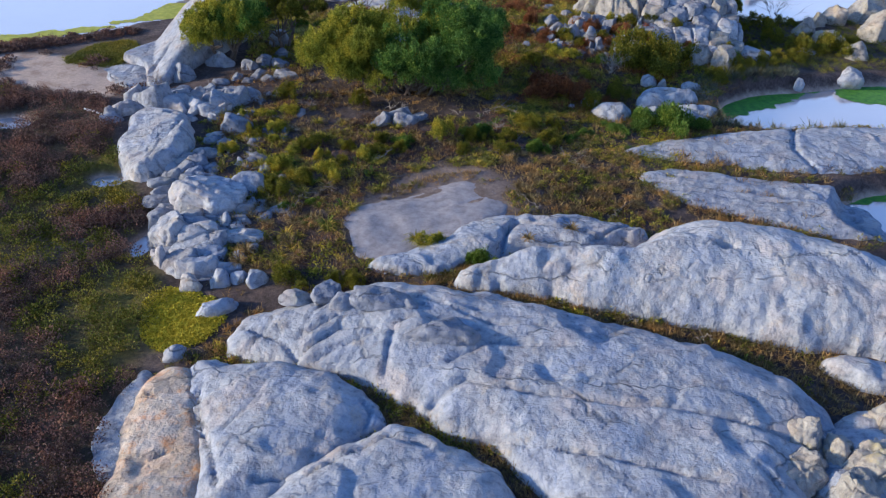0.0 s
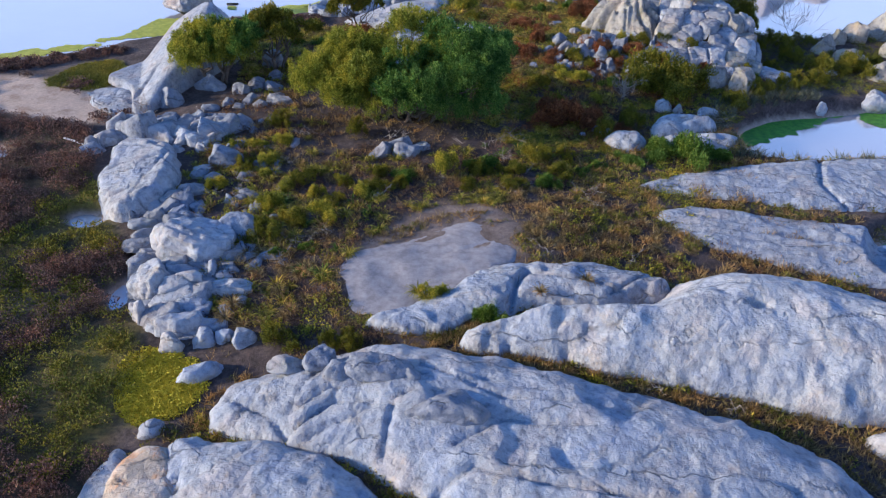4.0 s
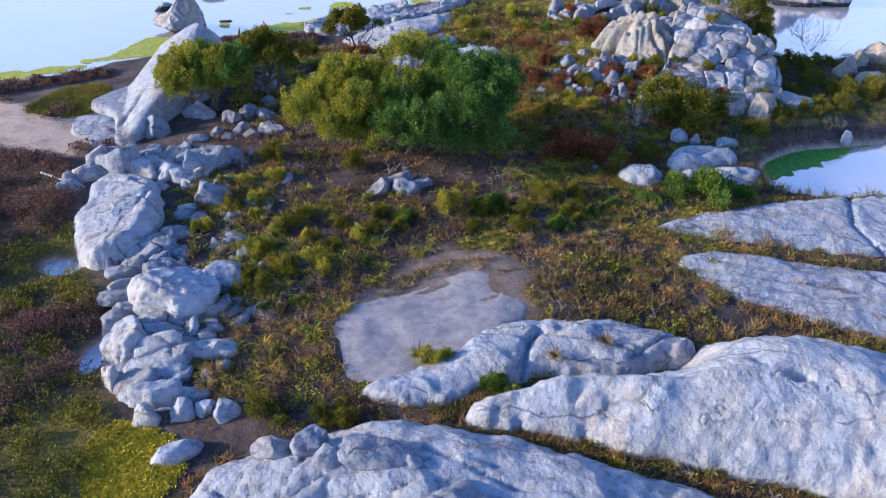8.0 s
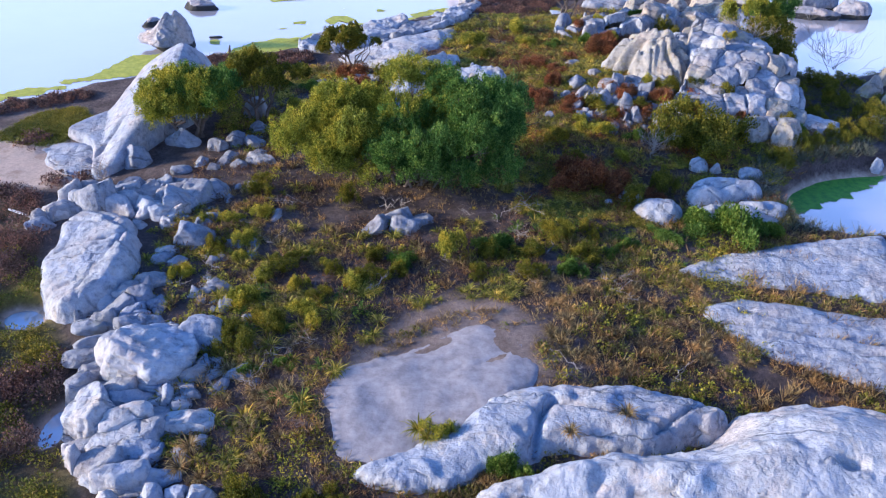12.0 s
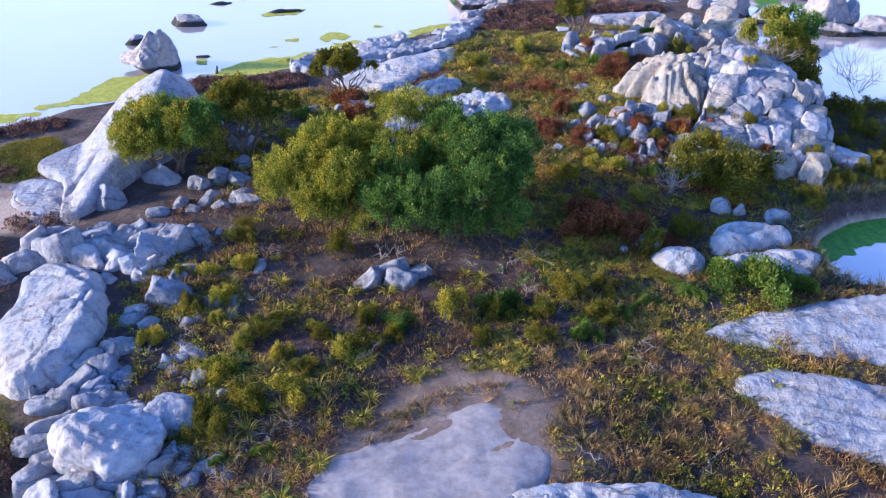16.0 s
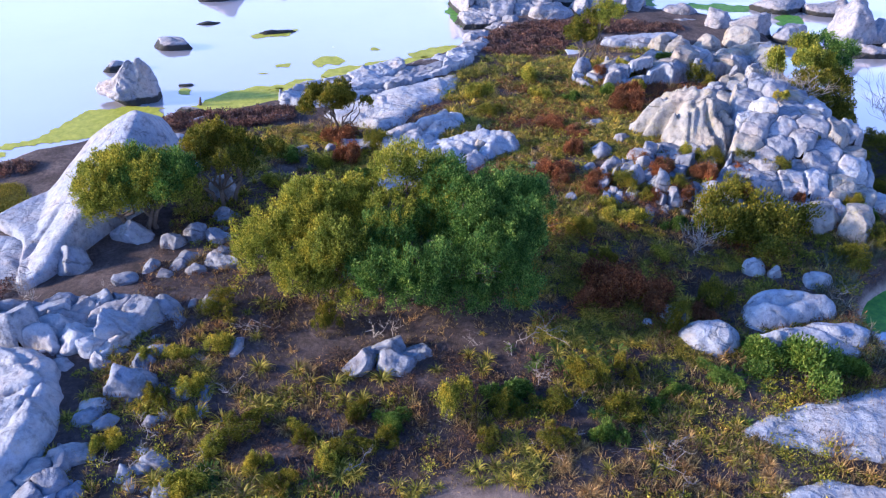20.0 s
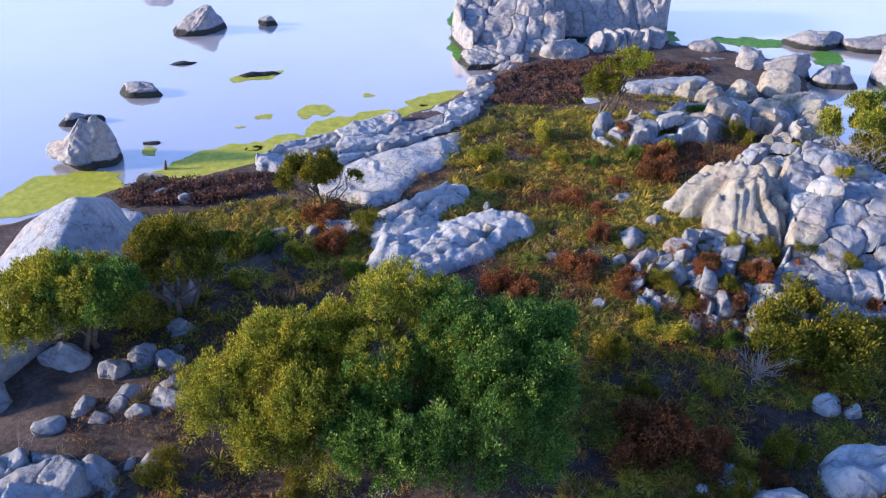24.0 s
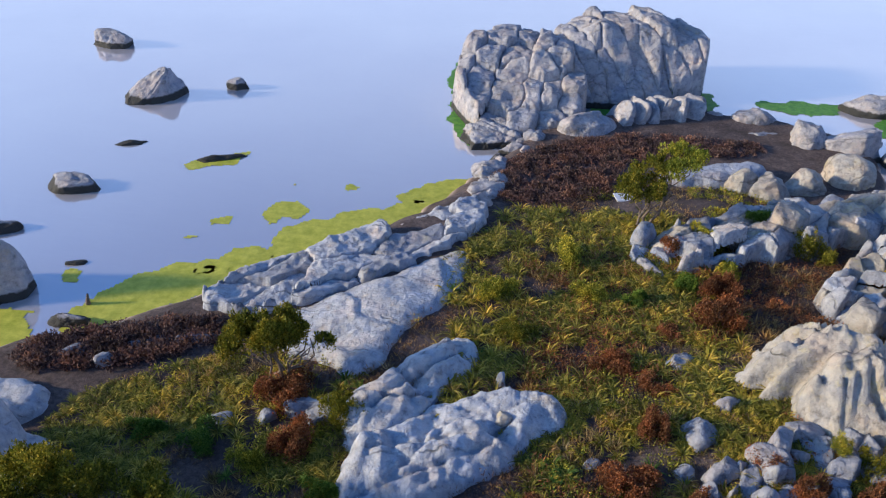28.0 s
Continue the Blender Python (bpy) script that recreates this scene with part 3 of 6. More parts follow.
slab([(9.6, 31.9), (11.4, 32.4), (14.4, 31.9), (18.1, 31.4), (21, 30.9), (20.4, 27.0), (18.0, 26.6), (15.9, 27.3), (13.4, 28.3), (11.4, 29.1), (10.2, 30.4)], 0.24, 0.06, 1.5,
     "low scored granite slab beside the grass", seed=18, swell=.07, ledge=.12, cracks=[([(10.4, 30.4), (15, 29.4), (20, 28.4)], .07, .12), ([(12, 29.4), (16, 28.4), (19.6, 27.6)], .06, .1), ([(9.8, 30.9), (14, 30.2), (19.6, 29.4)], .1, .15), ([(10.6, 31.6), (13, 31), (18, 30.4)], .08, .1)])
slab([(10.9, 39.6), (11.3, 40.9), (12.6, 41.1), (14.0, 40.7), (14.6, 40.1), (13.0, 39.7), (11.8, 39.2)], .62, .3, .7, "humped granite outcrop at the pool's edge", seed=19, step=.09, swell=.2, ledge=.3, rough=.2,
     cracks=[([(11.2, 40.4), (12.4, 40.1), (13.2, 40.4)], .1, .25)])
slab([(10.7, 38.5), (11.8, 39.0), (13.2, 39.5), (14.8, 39.9), (15.7, 39.1), (14.8, 38.2), (13.2, 37.8), (11.8, 38.1)], .46, .22, .8, "flat pale granite outcrop at the pool's edge", seed=36, step=.09, ledge=.25, rough=.15,
     cracks=[([(13.0, 39.4), (13.6, 38.6), (14.6, 38.2)], .07, .15)])
slab([(8.2, 38.2), (8.5, 39.3), (9.8, 39.6), (10.5, 38.9), (10.2, 38.0), (9.2, 37.7)], .4, .2, .6, "low split granite outcrop in the scrub", seed=37, step=.09, ledge=.25, rough=.2, cracks=[([(8.2, 38.9), (9.4, 38.8), (10.6, 38.4)], .07, .2)])
slab([(-15.4, 48.3), (-15.6, 50.2), (-14.3, 50.9), (-12.4, 50.1), (-13.2, 48.6)], .6, .25, .9, "smooth bluish granite hump behind the fin rock", seed=38, step=.1)
slab([(-14.5, 29.6), (-15.4, 31.4), (-15.9, 33.4), (-16.1, 35.0), (-15.2, 35.9), (-13.9, 35.9), (-12.7, 34.6), (-12.2, 33.0), (-12.1, 31.6), (-12.6, 30.2), (-13.5, 29.3)], 0.55, 0.3, .7,
     "large rough granite slab leaning over the heath", seed=20, tilt=(.14, .02), swell=.14, ledge=.24, step=.1,
     cracks=[([(-13.2, 36), (-13.1, 33), (-13.5, 30.6), (-13, 28.8)], .06, .12), ([(-15.6, 32.4), (-14.2, 33.2), (-12.6, 34.2)], .06, .18), ([(-14.8, 30.4), (-13.2, 31.2)], .06, .15), ([(-15.9, 35), (-14.4, 34.6), (-13.4, 35.2)], .06, .15)])
slab([(-3.4, 24.2), (-3.8, 26.0), (-3.6, 27.2), (-2.4, 27.9), (-.8, 28.8), (.6, 29.8), (2.0, 29.9), (3.1, 28.6), (3.8, 27.4), (3, 26), (1, 24.4), (-.8, 23.2), (-2.6, 23.2)], .1, .02, 1.6, "flat dusty granite sheet level with the soil", DUST, seed=31, grow=-.12, swell=.12, ledge=.03, dip=.1, rough=.03)
slab([(12.6, 15.4), (13.4, 16.2), (15.2, 16.8), (17.5, 16.4), (19, 12), (15, 7), (11.6, 8), (11.3, 12.4)], .55, .25, 1.2, "pale granite slab beside the jagged knob", seed=32)
slab(WHITE_SHELF, .2, .1, .7, "low whitish granite shelf at the edge of the heath", seed=33, swell=.06, ledge=.1, step=.1)
slab([(13.6, 18.6), (14.8, 19.0), (16.0, 18.6), (16.6, 17.6), (15.4, 17.3), (14.3, 17.7)], .4, .15, .6, "small granite hump in the grassy gully", seed=34, step=.11)
# far side of the islet
slab([(-8.4, 56.6), (-6.1, 58.2), (-3.0, 60.2), (-0.5, 62.2), (-0.3, 60.4), (-1.6, 57.8), (-3.2, 55.6), (-3.5, 54.4), (-4.4, 53.8), (-5.4, 54.8), (-7.2, 55.2)], 0.26, 0.10, 1.6,
     "smooth pinkish granite pavement sloping to the sea", seed=22)
slab([(-3.9, 50.6), (-4.4, 51.6), (-4.2, 53.0), (-3.2, 53.6), (-2.2, 54.9), (-1.0, 55.9), (0.0, 55.6), (-0.1, 54.4), (-0.9, 53.3), (-1.7, 52.4), (-2.3, 51.4), (-3.0, 50.6)], 0.36, 0.16, 0.6, "split granite rib with a grassy cleft", seed=23, swell=.2, ledge=.4, step=.08, rough=.34,
     cracks=[([(-3.4, 52.0), (-2.2, 53.4), (-.6, 55.0)], .12, .3), ([(-3.8, 52.6), (-2.6, 52.4), (-1.6, 52.8)], .08, .25)])
slab([(-4.0, 49.6), (-3.9, 50.9), (-2.6, 51.3), (-1.6, 52.2), (-0.3, 52.7), (0.4, 53.3), (1.6, 53.2), (2.7, 52.6), (2.6, 51.8), (1.4, 50.9), (0.8, 50.1), (-0.6, 49.3), (-1.4, 48.4), (-2.8, 47.9), (-3.8, 47.5)], 0.34, 0.14, .6, "rough tongue-shaped granite slab with dark cracks", seed=24, swell=.14, ledge=.42, step=.08, rough=.36,
     cracks=[([(-3.2, 50.2), (-1.4, 50.6), (0.2, 51.0), (1, 51.6)], .06, .2), ([(-2.6, 49.2), (-.6, 51.6)], .05, .12), ([(-1.2, 52.3), (0.6, 51.8), (1.6, 52.4)], .05, .12), ([(-3.6, 48.6), (-1.6, 49.6), (.4, 50.6)], .05, .14)])
slab([(-17.4, 52.8), (-16.2, 53.3), (-14.5, 52.9), (-14.3, 51.6), (-15.5, 50.8), (-17.6, 51)], 0.45, 0.15, 0.9, "smooth pinkish granite slab behind the fin rock", seed=25)
slab([(8.8, 69.8), (10.9, 71.3), (14.7, 71.8), (15.2, 70.8), (12.7, 69.6), (10.2, 69.2)], 0.6, 0.3, 0.8, "smooth pinkish granite slab near the far shore", seed=26)

def jointed_mass(name, label, outline, top, cell, mats, seed, turn=0, stretch=1.5, step=.11, soft=.25, vary=.12, lean=.16, deep=.9, foot=0.0, follow=0.0, piece="block", rim_noise=.25, skip=0.0):
    """Rock that joints have parted into fitting blocks: top(x, y) is its lie, cell a block's breadth, turn the way the blocks run."""
    own = np.random.default_rng(seed)
    poly = rounded(outline, 1)
    lo, hi = poly.min(0) - .35, poly.max(0) + .35
    xs, ys = np.arange(lo[0], hi[0], step), np.arange(lo[1], hi[1], step)
    gx, gy = np.meshgrid(xs, ys)
    x, y = gx.ravel(), gy.ravel()
    c, s = math.cos(radians(turn)), math.sin(radians(turn))
    wx, wy = x + .35 * cell * fbm2(x, y, cell * 1.3, seed, 3), y + .35 * cell * fbm2(x, y, cell * 1.3, seed + 40, 3)
    u, v = (wx * c + wy * s) / stretch, -wx * s + wy * c
    gu, gv = np.meshgrid(np.arange(u.min() - cell, u.max() + cell, cell), np.arange(v.min() - cell, v.max() + cell, cell))
    gu = gu + .5 * cell * (np.arange(len(gu)) % 2)[:, None]
    su, sv = (gu + own.uniform(-.3, .3, gu.shape) * cell).ravel(), (gv + own.uniform(-.3, .3, gv.shape) * cell).ravel()
    far = (u[:, None] - su) ** 2 + (v[:, None] - sv) ** 2
    k1 = far.argmin(1)
    rim = inside(x, y, poly) + rim_noise * fbm2(x, y, .9, seed + 3, 3)
    px, py = su * stretch * c - sv * s, su * stretch * s + sv * c
    height = top(px, py) + own.normal(0, vary, len(px))
    height = height - np.where(own.random(len(px)) < skip, .35, 0)
    sx, sy = own.normal(0, lean, len(px)), own.normal(0, lean, len(px))
    lie = top(x, y)
    relief = .20 * cell ** .5 * fbm2(x, y, .8, seed + 7, 4) + .08 * fbm2(x, y, .25, seed + 8, 3)
    jag = .10 * cell * fbm2(x, y, .35, seed + 12, 3)
    faces = grid_faces(len(xs), len(ys))
    bx, by = poly.mean(0)
    thing = tagged(new(name), label, "rock", "jointed outcrops")
    thing.matrix_world = pose(bx, by, 0)
    shift = np.array([bx, by, 0])
    for k in range(len(px)):
        if ((k1 == k) & (rim > 0)).sum() < 8:
            continue
        close = far[:, k] < (1.9 * cell) ** 2
        gap = np.hypot(su - su[k], sv - sv[k])
        gap[k] = 1
        edge = (far[close] - far[close][:, k:k + 1]) / (2 * gap)
        edge[:, k] = 99
        d = np.full(len(x), -9.0)
        d[close] = edge.min(1) + jag[close]
        mine = d > -1.6 * step
        d = np.minimum(d, rim + .05)
        e = np.clip(d / soft, 0, 1)
        z = (1 - follow) * (height[k] + sx[k] * (x - px[k]) + sy[k] * (y - py[k])) + follow * (lie + height[k] - top(px[k:k + 1], py[k:k + 1])) + relief
        z = z - .75 * soft * (1 - np.sqrt(1 - (1 - e) ** 2)) - deep * smooth(.03, -.07, d)
        z = foot + (z - foot) * smooth(-.16, .10, rim)
        pv, pf = keep_faces(np.stack([x, y, z], 1) - shift, faces, mine & (rim > -.25))
        if len(pf) > 6:
            part(piece, make_mesh(piece, pv, pf, [mats[int(own.integers(len(mats)))]]), thing)
    return thing


def above(extra, lump=0.0, scale=2.0, seed=5):
    return lambda x, y: land(x, y) + extra + lump * fbm2(x, y, scale, seed, 2)


GREYS, MIXED = [GRANITE, GRANITE_GREY], [GRANITE, GRANITE_GREY, GRANITE_WARM]
jointed_mass("boulder_wall", "natural wall of layered granite blocks beside the heath", [(-11.8, 24.6), (-12.3, 28), (-11.5, 29.4), (-9.6, 29.4), (-8.4, 27.8), (-8.5, 25.8), (-7.9, 23.6), (-7.9, 22.3), (-9.2, 22.0), (-10.7, 22.8)],
             lambda x, y: land(x, y) + .2 + .3 * np.exp(-((x + 10.2 + .25 * (y - 26)) / 1.2) ** 2), .66, GREYS, 701, 14, 2.2, .085, .15, .12, .2)
jointed_mass("boulder_wall", "broken granite blocks between the great slab and the wall", [(-13.6, 29.0), (-12.9, 31.9), (-11.3, 32.2), (-10.6, 30.0), (-11.6, 28.9)], above(.35, .3), .7, GREYS, 702, 40, 1.6, .085, .13, .16, .28, skip=.15)
jointed_mass("boulder_wall", "jumbled granite blocks at the top of the natural wall", [(-17.8, 34.7), (-16.4, 36.1), (-14.2, 36.2), (-12.7, 35.2), (-11.6, 36.0), (-10.6, 38.4), (-12.2, 39.2), (-15.2, 38.7), (-17.6, 37.0)], above(.45, .5, 1.6), .9, GREYS, 703, 25, 1.6, .085, .15, .22, .3, skip=.1)
jointed_mass("crag", "broken crag of jointed granite blocks", [(11.0, 47.8), (11.2, 45.9), (13.6, 45.5), (16.4, 44.9), (18.5, 45.6), (19.6, 48.5), (19.2, 52), (17.8, 55.6), (15, 56.8), (13.6, 55.0), (13.0, 50.5)],
             lambda x, y: (lambda h: .4 * h + .6 * (np.floor(h / .8) + smooth(.55, 1.0, h / .8 % 1)) * .8)(np.minimum(.75 + .50 * (y - 45.3), 4.0) + .5 * fbm2(x, y, 2.2, 51, 3)) - .035 * (x - 14.8) ** 2, 1.0, [GRANITE_GREY, GRANITE, GRANITE_GREY, GRANITE_WARM, GRANITE_GREY], 704, 4, 1.3, .08, .13, .16, .16, .6, .4, .55, skip=.06)
jointed_mass("rubble_bank", "bank of broken granite rubble below the dome", [(6.4, 46.4), (8.6, 45.8), (11.2, 46.2), (12.9, 48.6), (12.6, 51.2), (10.6, 51.9), (8.6, 51.4), (7.0, 49.4)], above(.18, .6, 1.4), .55, [GRANITE_GREY], 705, 60, 1.8, .07, .06, .22, .5, .6, .8, rim_noise=1.1, skip=.45)
jointed_mass("rock_ridge", "low ridge of jointed grey granite", [(6.0, 60.5), (9, 61.2), (12, 62.2), (15, 63.2), (19, 64.6), (20.2, 67.6), (17.5, 67.6), (14, 66.4), (10, 64.8), (6.6, 63.2)], lambda x, y: land(x, y) + .45 + .06 * (x - 6) + .8 * fbm2(x, y, 2, 9, 2), 1.05, MIXED, 706, 24, 1.5, .075, .1, .26, .3, .6, rim_noise=.6, skip=.08)
jointed_mass("rubble_bank", "tumbled pale granite blocks behind the crag", [(13.4, 57.6), (16.5, 56.6), (20.2, 58.6), (20.4, 63.0), (18, 64.2), (15.4, 61.8), (13.2, 60)], above(.5, .9, 1.8), .8, MIXED, 707, 30, 1.5, .075, .09, .26, .4, .6, rim_noise=.6, skip=.15)
jointed_mass("shore_ledges", "stacked granite ledges at the water's edge", [(-11.6, 57.8), (-9.2, 60.2), (-6.5, 62.3), (-2.6, 64.9), (-0.4, 66.6), (0.6, 65.4), (-0.5, 62.6), (-3, 60.4), (-5.8, 58.6), (-8.5, 57.2)],
             lambda x, y: np.maximum(land(x, y), .2) + .36 + .5 * fbm2(x, y, 3, 9, 2), 1.25, [GRANITE, GRANITE_GREY, GRANITE], 708, 36, 2.6, .08, .1, .2, .07, .6, -.2, rim_noise=.5, piece="ledge")
jointed_mass("sea_stack", "massive stack of steeply jointed granite rising from the water", [(4.4, 81.0), (8, 80.2), (12, 81.2), (14.9, 83.2), (14.4, 87), (10, 88.4), (5.6, 87.2), (3.6, 84)],
             lambda x, y: np.minimum(4.3 - .03 * (x - 9.4) ** 2, .9 + 1.05 * (y - 80.6 - .12 * (x - 8))) + .8 * fbm2(x, y, 2.6, 52, 3), 1.05, [GRANITE_SEA], 709, 118, 3.6, .09, .16, .20, .08, .45, -.6, .9, "stack_block")
jointed_mass("sea_stack", "rounded jointed granite blocks heaped on the point", [(-1.8, 79.4), (-0.6, 76), (2, 74.9), (5.4, 76.2), (6.6, 79.2), (5.4, 84), (1.5, 85.6), (-1.6, 83.4)],
             lambda x, y: (lambda h: .45 * h + .55 * (np.floor(h / 1.1) + smooth(.6, 1.0, h / 1.1 % 1)) * 1.1)(np.minimum(4.0 - .07 * (x - 2.6) ** 2, 1.0 + .42 * (y - 75.4)) + .5 * fbm2(x, y, 2.0, 53, 3)), 1.5, [GRANITE_SEA], 710, 75, 1.5, .09, .24, .18, .12, .5, -.6, .75, "stack_block")

boulder(-9.8, 27.1, (1.75, 1.35, .85), 14, seed=1007, sink=.22, block=2.3, cuts=3, level=5, rough=.08, joints=1, label="big smooth domed granite boulder in a natural wall", group="boulders of the natural wall")
boulder(-8.5, 28.5, (1.0, .75, .6), 10, seed=1008, sink=.3, cuts=6, label="rounded granite boulder behind the domed one", group="boulders of the natural wall")
boulder(-10.6, 24.9, (.85, 1.0, .85), -15, seed=1009, sink=.28, block=2.6, cuts=4, rough=.08, level=5, joints=1, label="smooth egg-shaped granite boulder beside the heath", group="boulders of the natural wall")
for k, (x, y, z, a, b, c, turn) in enumerate(((-9.4, 24.4, 1.0, .85, .42, .26, 20), (-9.3, 23.85, .82, 1.1, .42, .26, 14), (-9.25, 23.3, .62, 1.15, .45, .26, 10), (-8.4, 22.5, .42, 1.3, .5, .32, 6), (-9.5, 22.7, .35, .7, .45, .28, 12))):
    boulder(x, y, (a, b, c), turn, seed=1010 + k, z=z, sink=.35, tip=(18, -8), block=3.2, cuts=4, rough=.08, level=4, joints=0, label="flat granite plate in a leaning layered stack", group="plates of the natural wall")
for k, (x, y, z, a, b, c, turn) in enumerate(((-11.6, 28.3, .55, 1.1, .4, .3, 30), (-11.9, 27.6, .45, 1.0, .4, .28, 35), (-11.5, 26.6, .5, .8, .4, .3, 50), (-12.3, 29.1, .5, .9, .45, .35, 20))):
    boulder(x, y, (a, b, c), turn, GRANITE_GREY, seed=1020 + k, z=z, sink=.3, tip=(-14, 10), block=3.6, cuts=6, level=4, label="tilted granite plate at the wall's foot", group="plates of the natural wall")
rng = np.random.default_rng(15)
for _ in range(44):
    t = rng.uniform(0, 1)
    x = np.interp(t, (0, .3, .6, 1), (-7.6, -8.6, -11.2, -13.6)) + rng.normal(.3, .8)
    y = np.interp(t, (0, .3, .6, 1), (21.6, 25.2, 29.4, 37.6)) + rng.normal(0, .5)
    s = rng.uniform(.14, .42)
    boulder(x, y, (s * 1.4, s, s * .7), rng.uniform(0, 180), GRANITE if rng.random() < .5 else GRANITE_GREY, .42, level=3, block=4, tip=(rng.uniform(-12, 12), rng.uniform(-12, 12)), label="granite stone lying beside the natural wall", group="stones of the natural wall")
for x, y, a, b, c, turn in ((-8.9, 21.7, .5, .45, .5, 0), (-7.8, 21.9, .45, .4, .42, 0), (-7.1, 22.1, .35, .33, .35, 0), (-6.4, 22.0, .45, .4, .42, 30), (-7.6, 20.4, .95, .42, .42, 38),
                            (-8.3, 17.9, .45, .35, .35, 10), (-7.7, 24.6, .95, .6, .35, 10), (-17.3, 35.2, .6, .5, .5, 0), (-16.9, 36.2, 1.0, .5, .5, 30), (-15.4, 37.0, 1.2, .6, .6, 25),
                            (-14.2, 37.0, .9, .6, .6, 0), (-13.2, 36.6, .8, .6, .6, 60), (-12.5, 36.2, .7, .6, .5, 20)):
    boulder(x, y, (a, b, c), turn, group="boulders of the natural wall")
for x, y, a, b, c, turn in ((-14.6, 38.2, .8, .6, .55, 0), (-13.6, 38.2, .8, .55, .55, 30), (-11.6, 37.9, 1.4, .8, .6, 10), (-10.7, 38.5, .8, .6, .4, 0), (-10.5, 34.5, .85, .7, .7, 15),
                            (-11.2, 31.7, .85, .4, .35, 15), (-12.0, 31.0, .5, .5, .35, 0), (-10.7, 33, .4, .3, .25, 0), (-9.3, 33.1, .3, .25, .2, 0), (-15.4, 41.3, .75, .8, .85, 0),
                            (-13.8, 43.2, .9, .6, .75, 0), (-12.9, 40.2, .5, .4, .3, 30), (-12.2, 41, .5, .3, .25, 80)):
    boulder(x, y, (a, b, c), turn, GRANITE_GREY, group="boulders below the fin rock")
for x, y, a, b, c, turn in ((-10.3, 41.0, .5, .35, .28, 0), (-9.4, 41.6, .8, .4, .35, -10), (-11.8, 42.8, .6, .45, .5, 60), (-11.1, 43.3, .6, .4, .5, 40), (-10.3, 43.4, .7, .45, .4, -20),
                            (-10.9, 47.0, .8, .7, .8, 0), (-10.4, 45.1, .6, .45, .4, 20), (-3.1, 36.4, .85, .5, .42, 55), (-1.9, 36.4, .9, .6, .42, -30), (-2.2, 37.0, .7, .45, .5, 10), (-1.3, 36.9, .6, .4, .3, 20)):
    boulder(x, y, (a, b, c), turn, GRANITE_GREY, label="angular grey granite block lying on the slope", group="granite blocks on the slope")
for x, y, a, b, c, turn in ((-4.4, 19.9, .65, .4, .25, 10), (-3.3, 20.0, .6, .45, .33, 25), (-2.7, 19.4, .45, .4, .36, 0), (-1.4, 19.5, 1.1, .55, .4, -4), (-.45, 19.25, .4, .3, .25, 0), (0.85, 17.95, 1.3, .75, .36, 12)):
    boulder(x, y, (a, b, c), turn, GRANITE_GREY, .15, land1(x, y) + .9, label="loose grey-green granite stone on the bare slab", group="stones on the slab")
for x, y, a, b, c, turn, z in ((11.7, 14.7, .6, .55, 1.05, 20, .9), (11.2, 13.5, 1.1, .7, .8, 30, .9), (13.4, 13.9, 1.3, .9, .95, 40, .9), (14.6, 15.6, 1.0, .7, .8, 0, .9), (12.4, 12.7, 1.1, .9, .8, 0, .9), (12.5, 14.4, .8, .6, .7, 60, .9)):
    boulder(x, y, (a, b, c), turn, GRANITE_WARM, .25, z, rough=.38, cuts=14, block=2.2, level=5, joints=3, label="jagged yellowish granite knob beside the slab", group="jagged knobs")
for x, y, a, b, c, turn in ((12.2, 43.0, .5, .4, .5, 0), (13, 42.8, .33, .3, .4, 0), (14.6, 42.3, .62, .45, .42, 0), (8.2, 39.7, .6, .5, .4, 0), (7.2, 39.4, .25, .2, .2, 0),
                            (19.8, 48.4, 1.3, 1.2, .45, 30), (25.6, 46.3, .9, .7, .8, 0), (22.0, 45.0, .32, .3, .5, 0), (24.4, 50.6, .8, .5, .35, 0)):
    boulder(x, y, (a, b, c), turn)

rng = np.random.default_rng(29)
for _ in range(70):
    t = rng.uniform(0, 1)
    x = np.interp(t, (0, .35, .7, 1), (-8.0, -9.4, -10.6, -11.6)) + rng.normal(.6, 1.0)
    y = np.interp(t, (0, .35, .7, 1), (24, 31, 38, 45)) + rng.normal(0, .6)
    s = rng.uniform(.12, .38)
    boulder(x, y, (s * rng.uniform(1.2, 2.0), s, s * .6), rng.uniform(0, 180), GRANITE_GREY, .42, level=3, block=5, cuts=10, tip=(rng.uniform(-18, 18), rng.uniform(-18, 18)), label="angular grey stone half sunk in the slope", group="stones on the slope")

